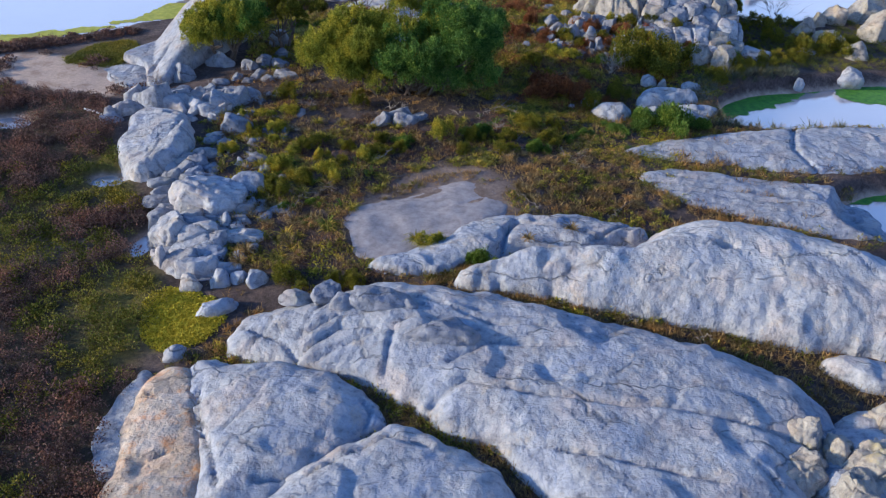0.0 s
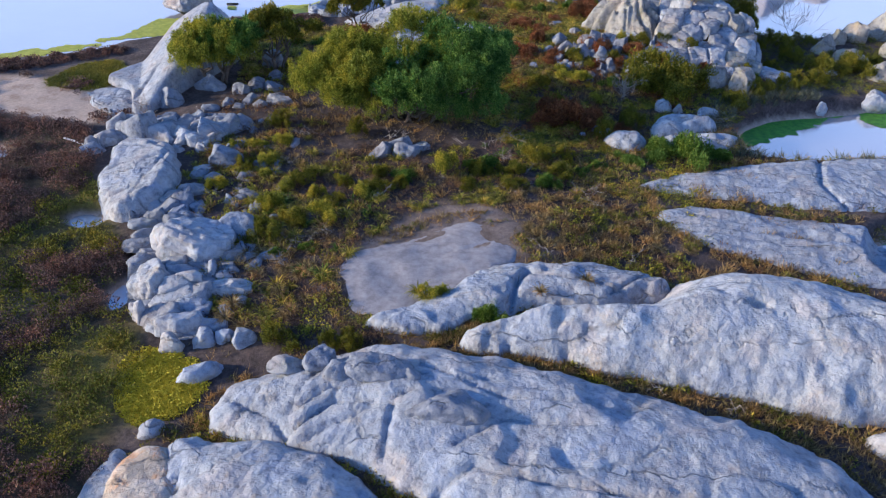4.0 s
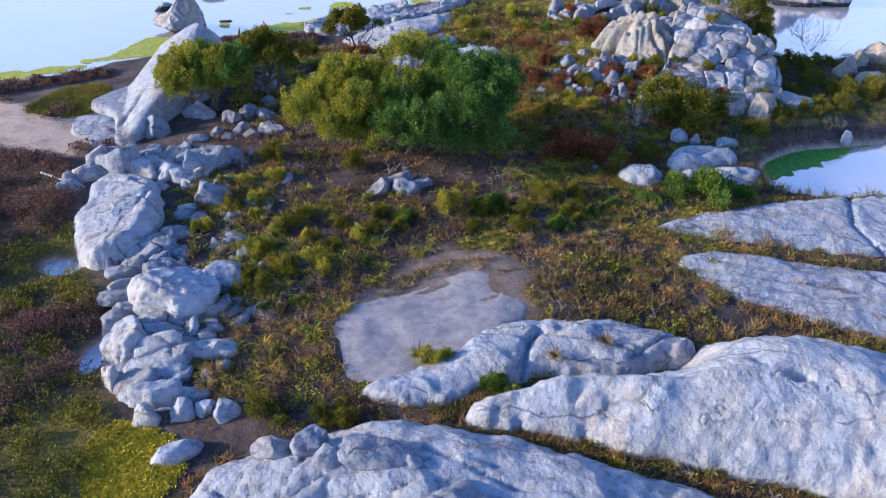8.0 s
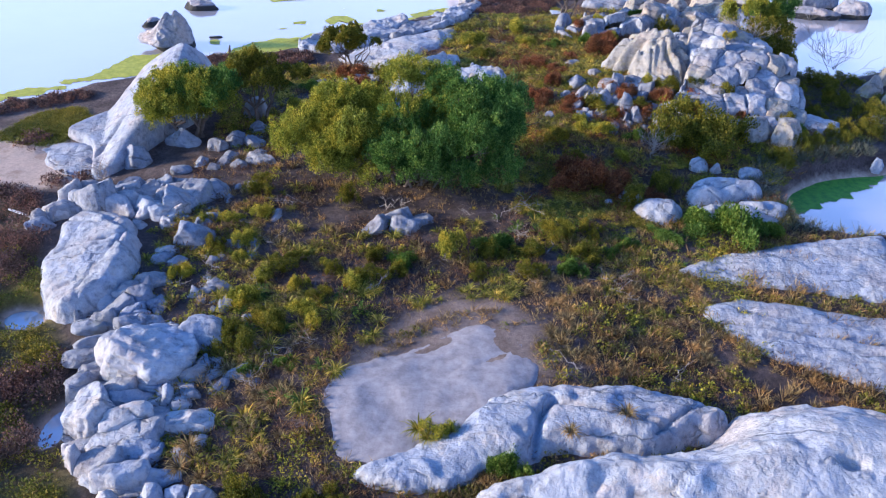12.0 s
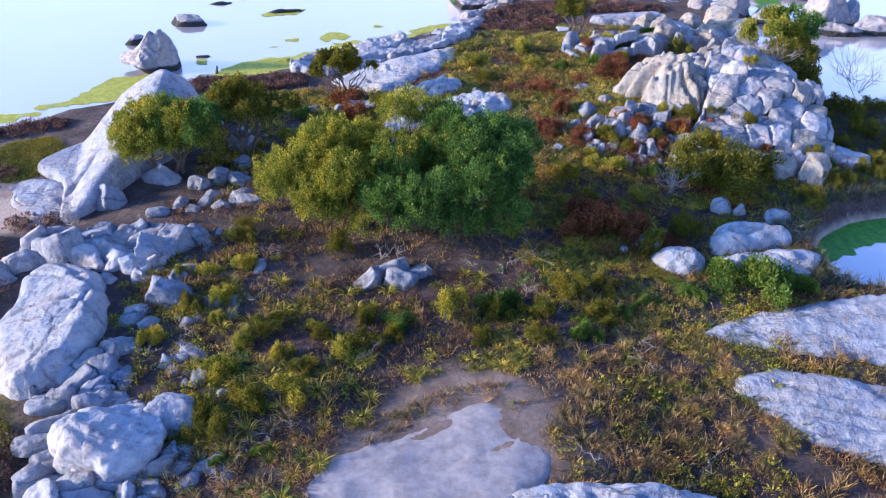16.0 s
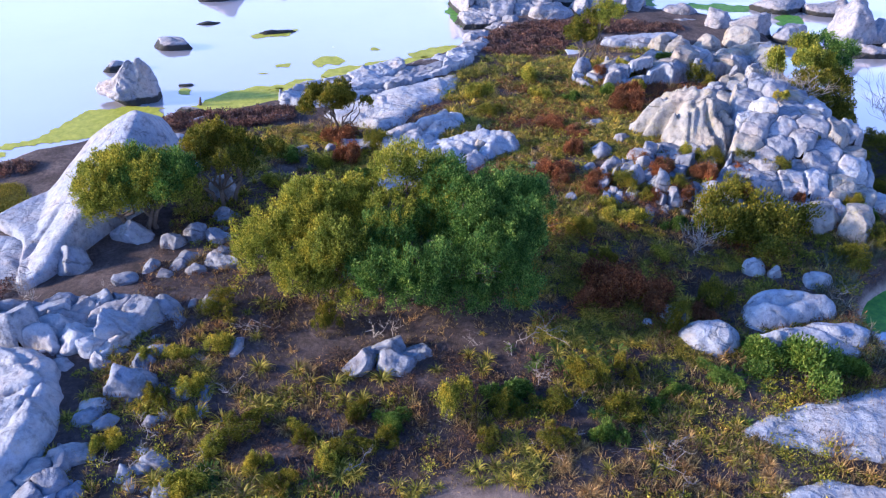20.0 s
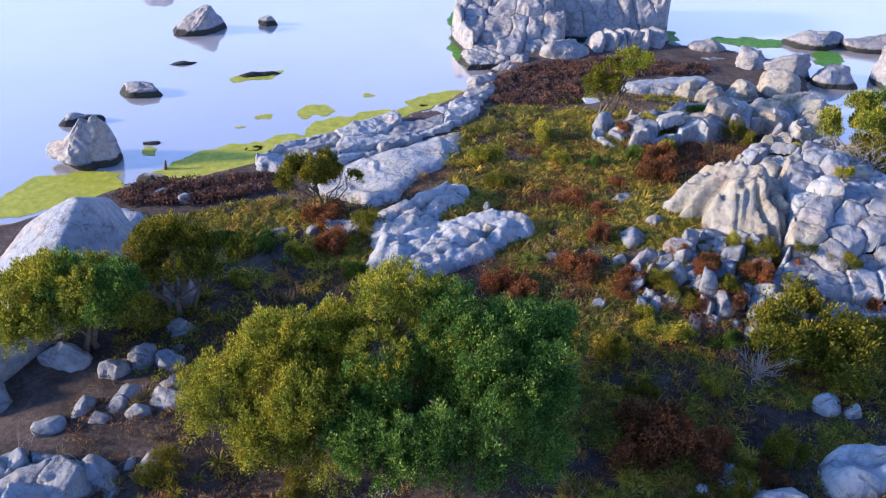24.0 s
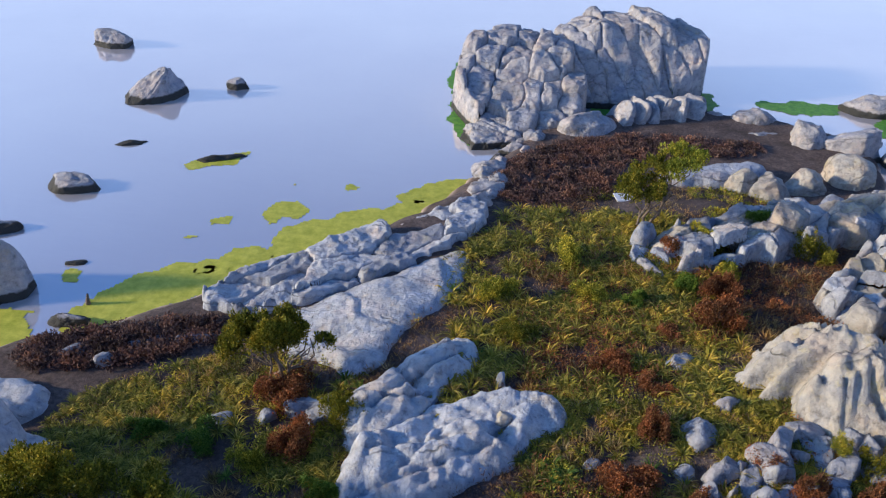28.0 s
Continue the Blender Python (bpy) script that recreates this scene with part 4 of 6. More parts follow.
# the fin: a tall leaning blade of rock, and its overhanging flank
def fin_rock():
    """A blade of granite: a rising ridge, a steep side, a long smooth flank that ends in an overhanging lip."""
    poly = rounded([(-17.3, 39.5), (-16.1, 39.5), (-15.2, 43), (-13.6, 46), (-12.9, 49.5), (-14.4, 51.2), (-16.9, 50.6), (-18.6, 47.4), (-20.3, 44.6), (-20.2, 43.6), (-18.4, 43.0)])
    ridge = [(-16.5, 39.4, 0.9), (-15.6, 43, 2.3), (-14.9, 46.5, 3.6), (-15.0, 48.8, 4.2), (-15.0, 51, 2.9)]
    xs, ys = np.arange(-21, -12, .1), np.arange(38.6, 52, .1)
    gx, gy = np.meshgrid(xs, ys)
    x, y = gx.ravel(), gy.ravel()
    d = inside(x, y, poly) + .14 * fbm2(x, y, .9, 5, 3)
    rx, ry, rz = np.array(ridge).T
    mid, top = np.interp(y, ry, rx), np.interp(y, ry, rz)
    off = x - mid
    z = top - np.where(off > 0, 1.5 * np.abs(off) ** 1.15, .60 * np.abs(off) ** 1.08)
    z = np.maximum(z, .9) - .25 * np.exp(-np.abs(off) / .3) + .12 * fbm2(x, y, 2.4, 7, 3) + .05 * fbm2(x, y, .6, 8, 3)
    z = z - .2 * np.exp(-((off + 1.6 + .25 * fbm2(x, y, 2, 4, 2)) / .16) ** 2) * smooth(44.6, 43.6, y)
    z = np.where(d < .28, -.4 + (z + .4) * smooth(-.05, .28, d) ** .5, z)
    v, f = keep_faces(np.stack([x, y, z], 1), grid_faces(len(xs), len(ys)), d > -.2)
    tagged(new("fin_rock", make_mesh("fin_rock", v, f, [GRANITE])), "tall fin of smooth granite with a sunlit flank", "rock")


fin_rock()
slab([(-21, 43), (-18.5, 43.4), (-16.8, 41), (-17.2, 39.8), (-19.7, 40.4)], .12, .04, .8, "low sandy granite shelf at the fin's foot", seed=30)
# the crag
def fluted_dome(cx, cy, radius, height, base, flutes, turn):
    """A dome of granite whose sides the rain has cut into deep flutes."""
    xs = np.arange(-radius * 1.5, radius * 1.5, .085)
    gx, gy = np.meshgrid(xs, xs)
    x, y = gx.ravel(), gy.ravel()
    r, a = np.hypot(x, y * 1.12), np.arctan2(y, x) + turn
    wob = a + .55 * fbm2(x, y, 2.2, 44, 2) + .5 * np.sin(a * 2.3 + 1)
    flute = np.abs(np.sin(wob * flutes / 2)) ** .6 * np.clip(.75 + 1.1 * fbm2(np.cos(a) * 3, np.sin(a) * 3, 1.0, 45, 2), .2, 1.2)
    reach = radius * (.78 + .30 * flute + .12 * fbm2(x, y, 2.5, 46, 2))
    t = np.clip(r / reach, 0, 1.3)
    z = height * (.9 - .12 * x / radius) * (1 - np.clip(t, 0, 1) ** 3.2) + 1.0 * fbm2(x, y, 1.5, 47, 4) + .3 * fbm2(x, y, .45, 48, 3)
    z = z - 1.15 * (1 - flute) * smooth(.25, .8, t) - .35 * np.clip(1 - np.abs(fbm2(x, y, 1.3, 49, 2)) * 9, 0, 1)
    v, f = keep_faces(np.stack([x, y, np.where(t > 1, -.6, z)], 1), grid_faces(len(xs), len(xs)), t < 1.12)
    ob = new("fluted_dome", make_mesh("fluted_dome", v, f, [GRANITE_WARM]))
    ob.matrix_world = pose(cx, cy, base)
    tagged(ob, "fluted granite dome with deep rain grooves", "rock")


fluted_dome(11.6, 53.5, 2.9, 2.5, 1.8, 13, .4)
rng = np.random.default_rng(5)
for _ in range(34):
    x, y = rng.uniform(6.6, 12.2), rng.uniform(46.2, 51.8)
    s = rng.uniform(.22, .6)
    boulder(x, y, (s * rng.uniform(1.0, 1.9), s * .8, s * rng.uniform(.5, 1.2)), rng.uniform(0, 180), GRANITE_GREY, tip=(rng.uniform(-30, 30), rng.uniform(-30, 30)), block=5, cuts=12, level=3, label="broken grey granite stone in a rubble slope", group="rubble of the crag")
for x, y, a, b, c, turn in ((17.2, 45.8, 1.1, .9, .9, 20), (16.0, 46.2, .9, .8, .9, 0), (18.2, 51.4, 1.0, .9, 1.5, 10), (19.0, 50.6, .8, .7, .9, 0), (12.2, 47.2, .9, .7, .8, 0), (14.4, 57.6, 1.2, .9, .9, 0), (16.2, 56.8, 1.3, 1.0, .8, 20)):
    boulder(x, y, (a, b, c), turn, GRANITE_WARM, block=3, group="blocks of the crag", label="jointed granite block in a broken crag")
for _ in range(24):
    x = rng.uniform(6.2, 19.5)
    y = 61.2 + (x - 6) * .42 + rng.uniform(-1.2, 1.6)
    s = rng.uniform(.35, .85)
    boulder(x, y, (s * rng.uniform(1.0, 1.9), s * .9, s * rng.uniform(.6, 1.1)), rng.uniform(0, 180), GRANITE_GREY, tip=(rng.uniform(-25, 25), rng.uniform(-25, 25)), block=4.5, cuts=12, level=3, label="rounded grey granite stone in a low ridge", group="stones of the far ridge")
for x, y, a, b, c, turn in ((16.6, 65.2, 1.9, 1.4, 1.5, 20), (18.9, 65.8, 1.8, 1.6, 1.6, 0), (13.2, 69.6, .9, .8, .9, 0), (14.6, 69.0, 1.1, .9, 1.0, 0), (16.5, 69.8, 1.3, .8, .8, 0), (19.5, 71.0, 1.6, 1.1, 1.1, 0)):
    boulder(x, y, (a, b, c), turn, GRANITE_WARM, label="big rounded granite boulder near the far shore", group="boulders of the far shore")
for x, y, a, b, c, turn in ((18.8, 75.6, 1.5, 1.3, 1.4, 30), (21.2, 75.2, 1.9, 1.3, 1.4, -20), (16.6, 78.6, 1.5, .9, .9, 0), (16.5, 76.2, 1.3, .8, .5, 0), (13.4, 80.8, 1.0, .8, .8, 0), (14.2, 79.0, .7, .6, .6, 0), (6.2, 76.0, 1.9, 1.4, 1.4, 30),
                            (24.2, 74.6, 1.6, 1.2, 1.0, 0)):
    boulder(x, y, (a, b, c), turn, GRANITE_SEA, .3, .1, label="tide-stained granite boulder standing in the shallows", group="boulders of the far shore")
rng = np.random.default_rng(8)
for k in range(20):
    t = k / 19
    s = rng.uniform(.28, .7)
    boulder(np.interp(t, (0, .5, 1), (-.4, .6, 2.6)) + rng.normal(0, .35), np.interp(t, (0, .5, 1), (66, 70.4, 75)) + rng.normal(0, .2), (s * 1.4, s, s * .6), rng.uniform(0, 90), GRANITE_SEA, .35, block=4, label="flat granite stone along the shore", group="boulders of the far shore")
for x, y, a, b, c in ((-8.2, 51.9, .45, .3, .3), (-6.9, 52.0, .4, .3, .3), (0.75, 53.6, .2, .2, .5), (-14.6, 54.8, .5, .2, .25), (-12.0, 55.6, .9, .2, .15), (-13.2, 54.4, .4, .3, .35), (-10.4, 55.9, .8, .25, .2), (-4.9, 52.2, .7, .5, .4), (-5.8, 52.4, .6, .5, .5),
                      (-15.4, 50.2, .9, .5, .5), (-13.8, 49.6, .6, .5, .4), (7.0, 55.0, .7, .5, .35), (8.0, 52.8, .5, .4, .4), (6.2, 50.2, .35, .3, .3), (3.4, 50.4, .3, .2, .2), (5.0, 47.2, .4, .3, .3)):
    boulder(x, y, (a, b, c), 20, GRANITE_GREY, .4, block=4, label="small granite stone in the grass", group="small stones of the far side")
boulder(0.8, 51.7, (.35, .28, .2), 20, GRANITE_WARM, .2, land1(.8, 51.7) + .36, label="ochre-lichened stone on the rough slab", group="small stones of the far side")
# the big stack at the point
for k in range(6):
    boulder(8.2 + .85 * k, 77.7 + .22 * k, (.42, 1.25, 1.25), 14 + 3 * k, GRANITE_SEA, .3, .1, seed=880 + k, level=4, block=4.5, cuts=5, rough=.1, tip=(-8, 26), label="leaning granite plate at the foot of the sea stack", group="plates of the sea stack", name="rock_plate")
for x, y, a, b, c, turn, s, k in ((0.8, 74.9, 2.2, 1.3, .9, 10, 94, 3), (4.4, 79.2, 1.2, .9, 1.9, 0, 95, 1),
                               (2.6, 79.4, 1.1, .8, 2.0, 20, 99, 1), (-1.0, 79.6, .9, 1.0, 1.2, 0, 98, 1)):
    boulder(x, y, (a, b, c), turn, GRANITE_SEA, .33, -.2, seed=s, level=6, block=3.6, cuts=9, rough=.13, joints=k, label="massive jointed granite stack rising from the water", group="masses of the sea stack", name="stack_block")
for x, y, a, b, c, turn in ((-20.3, 67.3, 1.45, .8, .45, 0), (-27.0, 87.8, 1.7, 1.1, 1.0, 0), (-15.7, 81.0, .8, .5, .5, 0), (-19.4, 72.4, 1.0, .3, .12, 10), (-14.0, 71.1, 1.5, .3, .2, 20),
                            (-17.4, 60.9, .5, .2, .1, 10), (-22.2, 63.1, 1.3, .6, .4, 20), (-15.9, 57.0, .8, .4, .35, 0), (25.5, 82, 2.5, 1.2, .9, 0), (30, 82, 2.6, 1.2, .9, 0)):
    boulder(x, y, (a, b, c), turn, GRANITE_SEA, .3, 0.0, rough=.14, label="dark-footed granite rock awash in still water", group="rocks in the sea")
for x, y, a, b, c, turn in ((28.4, 74.8, 1.9, 1.6, 2.3, 15), (30.2, 74.6, 1.1, 1.0, 1.3, 40), (28.4, 72.2, 2.2, .9, .6, 5), (31.4, 73.0, 1.7, 1.0, .9, -10)):
    boulder(x, y, (a, b, c), turn, GRANITE_SEA, .28, 0.0, rough=.12, level=5, block=3.2, label="tall tide-stained granite boulder off the point", group="boulders off the point")
boulder(-20.2, 79.0, (2.2, 1.4, 1.3), 20, GRANITE_SEA, .3, 0, seed=87, level=5, block=3.5, cuts=6, taper=.55, lean=(.35, 0), label="pyramid-shaped granite rock standing in the sea", name="boulder")
boulder(-20.1, 58.6, (2.0, 1.25, 1.7), 6, GRANITE_SEA, .28, 0, seed=97, level=5, block=2.8, cuts=3, rough=.1, taper=.22, joints=1, label="horned granite rock standing in the shallows", name="horned_rock",
        form=lambda u, w, z: z * (.28 + .95 * smooth(-.6, .55, u) - .3 * np.exp(-((u - .40) / .12) ** 2) - .15 * smooth(.1, .8, np.abs(w))))
for x, y, a, b, c, turn in ((25.5, 54.6, .9, .6, 1.0, 30), (26.4, 52.6, .7, 1.3, .9, 30), (27.4, 50.0, .9, 1.1, .9, 0), (28.6, 57.0, 1.0, .8, 1.1, 0), (31, 58, 1.5, 1.2, 1.5, 0), (33.0, 60, 1.8, 1.4, 1.6, 0), (27, 56.2, .6, .6, .9, 0), (30.5, 54, 1.3, 1.5, 1.6, 20)):
    boulder(x, y, (a, b, c), turn, GRANITE_WARM, label="tumbled granite boulder on the far spit", group="boulders of the spit")

# ---- green things ----
def leaves(centres, away, length, width, rng, droop=0.0):
    """A leaf blade at each centre, a kite of four corners that leans outwards."""
    n = len(centres)
    d = away + rng.normal(0, 0.75, (n, 3))
    d[:, 2] -= droop
    d /= np.linalg.norm(d, axis=1)[:, None] + 1e-9
    s = np.cross(d, rng.normal(size=(n, 3)))
    s /= np.linalg.norm(s, axis=1)[:, None] + 1e-9
    ln = (length * rng.uniform(0.6, 1.3, n))[:, None]
    w = (width * rng.uniform(0.7, 1.3, n))[:, None]
    v = np.stack([centres, centres + d * ln * 0.45 + s * w, centres + d * ln, centres + d * ln * 0.45 - s * w], 1).reshape(-1, 3)
    return v, np.arange(4 * n).reshape(-1, 4)


def shell(rng, n, centre, radii, low=-0.5):
    """Points on the upper part of an ellipsoid, and the way out."""
    u = rng.normal(size=(n * 2, 3))
    u /= np.linalg.norm(u, axis=1)[:, None]
    u = u[u[:, 2] > low][:n]
    return np.array(centre) + u * np.array(radii), u


def crown(lobes, rng, clumps, per, clump_size, length, width, low=-0.45):
    """Leaf clumps over a few great lobes: centre and radii of each."""
    vs, fs, count = [], [], 0
    sizes = np.array([r[0] * r[1] + r[0] * r[2] + r[1] * r[2] for _, r in lobes])
    for (c, r), share in zip(lobes, sizes / sizes.sum()):
        spots, out = shell(rng, int(clumps * share), c, r, low)
        spots = spots + out * rng.normal(-0.10, 0.16, (len(spots), 1)) * min(r)
        for p, o in zip(spots, out):
            size = clump_size * rng.uniform(0.6, 1.35)
            q, w = shell(rng, per, p, (size * .8, size * .8, size * 1.25), -0.75)
            q = p + (q - p) * rng.uniform(0.45, 1.0, (len(q), 1))
            v, f = leaves(q, w * 0.5 + o * 0.5 + (0, 0, 1.15), length, width, rng)
            vs.append(v)
            fs.append(f + count)
            count += len(v)
    return np.concatenate(vs), np.concatenate(fs)


def limb(points, radii, sides=6):
    """A tapered stem along a line of points."""
    points = np.array(points, float)
    v, f = [], []
    for i, (p, r) in enumerate(zip(points, radii)):
        d = points[min(i + 1, len(points) - 1)] - points[max(i - 1, 0)]
        d /= np.linalg.norm(d) + 1e-9
        a = np.cross(d, (0.31, 0.95, 0.1))
        a /= np.linalg.norm(a)
        b = np.cross(d, a)
        for k in range(sides):
            t = 2 * math.pi * k / sides
            v.append(p + r * (math.cos(t) * a + math.sin(t) * b))
        if i:
            for k in range(sides):
                f.append(((i - 1) * sides + k, (i - 1) * sides + (k + 1) % sides, i * sides + (k + 1) % sides, i * sides + k))
    return np.array(v), np.array(f)


def joined(pieces):
    vs, fs, n = [], [], 0
    for v, f in pieces:
        vs.append(v)
        fs.append(f + n)
        n += len(v)
    return np.concatenate(vs), np.concatenate(fs)


def crooked(a, b, r0, r1, rng, bends=4, wild=0.12):
    a, b = np.array(a, float), np.array(b, float)
    far = np.linalg.norm(b - a)
    pts = [a + (b - a) * t + (rng.normal(0, wild * far, 3) if 0 < t < 1 else 0) for t in np.linspace(0, 1, bends)]
    return limb(pts, np.linspace(r0, r1, bends))


def bossed(lobes, rng, count, size):
    """Smaller lobes set over the greater ones."""
    out = []
    for c, r in lobes:
        p, u = shell(rng, count, c, np.array(r) * .82, -.55)
        out += [(tuple(q), tuple(size * rng.uniform(.65, 1.25, 3) * (1, 1, .85))) for q in p]
    return out


def tree(name, x, y, lobes, label, category, mats, seed, clumps, per, clump_size, length, width, trunks=3, trunk_r=0.1, base=None, low=-0.45, fork=0.45, boss=0, boss_size=.8):
    """lobes are relative to the foot; mats gives one leaf material a lobe."""
    rng = np.random.default_rng(seed)
    z = land1(x, y) if base is None else base
    top = new(name)
    top.matrix_world = pose(x, y, z)
    tagged(top, label, category)
    stems = []
    for k, (c, r) in enumerate(lobes):
        c = np.array(c)
        for j in range(trunks):
            foot = np.array([c[0] * 0.25 + rng.normal(0, .12 * trunks), c[1] * 0.25 + rng.normal(0, .12 * trunks), -0.15])
            mid = foot * (1 - fork) + c * fork + rng.normal(0, .15, 3)
            stems.append(crooked(foot, mid, trunk_r, trunk_r * .7, rng))
            for _ in range(4):
                tip = c + rng.normal(0, .45, 3) * np.array(r)
                stems.append(crooked(mid, tip, trunk_r * .55, .015, rng))
    v, f = joined(stems)
    part("trunk", make_mesh("trunk", v, f, [BARK]), top, "crooked grey-brown trunk and limbs")
    kinds = []
    for m in mats:
        if m not in kinds:
            kinds.append(m)
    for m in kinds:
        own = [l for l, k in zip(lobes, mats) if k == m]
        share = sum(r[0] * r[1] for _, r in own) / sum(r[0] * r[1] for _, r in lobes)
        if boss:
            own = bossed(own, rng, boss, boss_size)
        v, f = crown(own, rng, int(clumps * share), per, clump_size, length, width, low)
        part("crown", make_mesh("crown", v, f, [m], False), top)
    return top


# sunlit lobes yellow, shaded ones grey-green: the light is put into the leaf colour
tree("wild_olive_thicket", -2.1, 40.4, [((-3.9, -.4, 1.8), (1.8, 1.7, 1.35)), ((-2.7, .6, 2.9), (1.7, 1.6, 1.6)), ((0, 1.0, 3.5), (2.1, 1.7, 1.7)), ((2.6, .9, 3.2), (2.1, 1.8, 1.8)), ((4.1, .6, 2.6), (1.9, 1.8, 1.9)),
                                      ((.6, -1.3, 2.3), (2.0, 1.5, 1.8)), ((2.9, -1.1, 2.2), (1.9, 1.5, 1.7)), ((-1.8, -1.1, 2.0), (1.7, 1.5, 1.5))],
     "broad wild olive thicket, coloured yellow-green on the sunlit side, grey-green on the shaded one", "tree", [LEAF_OLIVE, LEAF_OLIVE, LEAF_OLIVE, LEAF_GREEN, LEAF_GREEN, LEAF_GREEN, LEAF_GREEN, LEAF_OLIVE],
     41, 6200, 74, .24, .10, .018, trunks=3, trunk_r=.09, boss=15, boss_size=.85)
tree("wild_olive_tree", -13.3, 43.9, [((0, 0, 2.2), (2.3, 2.0, 1.4)), ((1.0, .3, 2.5), (1.7, 1.5, 1.2)), ((-1.0, -.3, 1.9), (1.6, 1.4, 1.1))], "round yellow-green wild olive tree beside the fin rock", "tree",
     [LEAF_OLIVE, LEAF_GREEN, LEAF_OLIVE], 42, 1500, 60, .22, .11, .02, trunks=1, trunk_r=.14, boss=13, boss_size=.7)
tree("juniper_tree", -10.7, 46.2, [((0, 0, 2.7), (1.9, 1.6, .8)), ((1.5, .3, 2.5), (1.3, 1.2, .7)), ((-1.4, .2, 2.6), (1.3, 1.2, .7)), ((.2, -.2, 3.2), (1.1, 1.0, .5))], "dark flat-topped juniper tree with bare stems", "tree",
     [LEAF_DARK] * 4, 43, 650, 50, .2, .10, .024, trunks=1, trunk_r=.11, low=-.2, boss=8, boss_size=.45)
tree("juniper_tree", -6.8, 53.7, [((-.4, 0, 2.1), (1.2, 1.0, .75)), ((.9, 0, 1.8), (1.0, .8, .6)), ((-.2, 0, 2.6), (.9, .8, .5)), ((-1.0, 0, 1.8), (.8, .7, .5))], "small wind-bent juniper with a crooked bare trunk", "tree",
     [LEAF_DARK] * 4, 44, 420, 50, .18, .10, .026, trunks=1, trunk_r=.07, low=-.2, boss=6, boss_size=.34)
tree("juniper_tree", 7.2, 64.2, [((.4, 0, 2.6), (1.2, 1.0, .9)), ((1.1, .2, 3.3), (1.0, .9, .8)), ((-.3, 0, 2.1), (.9, .8, .6))], "leaning olive-green juniper tree behind the white board", "tree",
     [LEAF_DARK, LEAF_OLIVE, LEAF_DARK], 45, 300, 50, .2, .11, .03, trunks=1, trunk_r=.08, boss=7, boss_size=.42)
# darker leaf colour on the lower lobes, lighter on the upper ones
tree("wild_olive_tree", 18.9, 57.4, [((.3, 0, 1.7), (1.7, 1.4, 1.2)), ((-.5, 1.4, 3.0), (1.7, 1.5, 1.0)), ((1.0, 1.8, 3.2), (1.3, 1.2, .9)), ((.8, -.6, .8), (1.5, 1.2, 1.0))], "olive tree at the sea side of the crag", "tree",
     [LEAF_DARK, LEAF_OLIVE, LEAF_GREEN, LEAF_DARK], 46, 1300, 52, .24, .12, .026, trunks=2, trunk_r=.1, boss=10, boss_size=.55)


def shrub_meshes(seed, mat, radius, height, clumps, per, length=.07, width=.019):
    rng = np.random.default_rng(seed)
    lobes = [((rng.normal(0, .5 * radius), rng.normal(0, .5 * radius), height * rng.uniform(.25, .55)), (radius * rng.uniform(.3, .62), radius * rng.uniform(.3, .62), height * rng.uniform(.35, .65))) for _ in range(5)]
    v, f = crown(lobes, rng, clumps, per, .17, length, width, -.3)
    stems = [crooked((rng.normal(0, .08), rng.normal(0, .08), -.05), np.array(lobes[k % 5][0]) + rng.normal(0, .2 * radius, 3), .018, .006, rng) for k in range(7)]
    sv, sf = joined(stems)
    return make_mesh("foliage", v, f, [mat], False), make_mesh("stem", sv, sf, [BARK])


def shrub_kind(seed, mat, label, radius=.62, height=.8, clumps=120, per=50, group="shrubs on the slope"):
    a, b = shrub_meshes(seed, mat, radius, height, clumps, per)
    top = tagged(new("shrub"), label, "shrub", group)
    part("foliage", a, top)
    part("stem", b, top)
    return top


def strap_mesh(seed, mat, blades, length, width):
    """A tuft of arching strap leaves."""
    rng = np.random.default_rng(seed)
    vs, fs, n = [], [], 0
    for _ in range(blades):
        a, tip = rng.uniform(0, 2 * math.pi), length * rng.uniform(.6, 1.2)
        out, up = rng.uniform(.45, .95), rng.uniform(.5, 1.0)
        d, s = np.array([math.cos(a), math.sin(a), 0]), np.array([-math.sin(a), math.cos(a), 0])
        foot = d * rng.uniform(0, .08)
        for k in range(4):
            t = k / 3
            p = foot + d * out * tip * t + np.array([0, 0, up * tip * (t - .75 * t * t) * 1.4])
            w = width * (1 - .85 * t)
            vs += [p - s * w, p + s * w]
        fs += [(n + 2 * k, n + 2 * k + 1, n + 2 * k + 3, n + 2 * k + 2) for k in range(3)]
        n += 8
    return make_mesh("blades", np.array(vs), np.array(fs), [mat], False)


def scatter(n, rng, x0, x1, y0, y1, ok):
    out = []
    while len(out) < n:
        x, y = rng.uniform(x0, x1), rng.uniform(y0, y1)
        if ok(x, y):
            out.append((x, y))
    return out


LABELS = {"olive": "low yellow-green shrub on the slope", "dark": "low dark green shrub on the slope", "rust": "dry rust-brown shrub among grass", "fresh": "fresh green leafy shrub on the slope"}
KINDS = {"olive": [shrub_kind(200 + k, LEAF_SHRUB, LABELS["olive"]) for k in range(3)], "dark": [shrub_kind(210 + k, LEAF_DARK, LABELS["dark"], .7, .8) for k in range(2)],
         "rust": [shrub_kind(220 + k, LEAF_RUST, LABELS["rust"], .6, .6) for k in range(2)], "fresh": [shrub_kind(230, LEAF_FRESH, LABELS["fresh"], .5, .5)]}
USED = set()


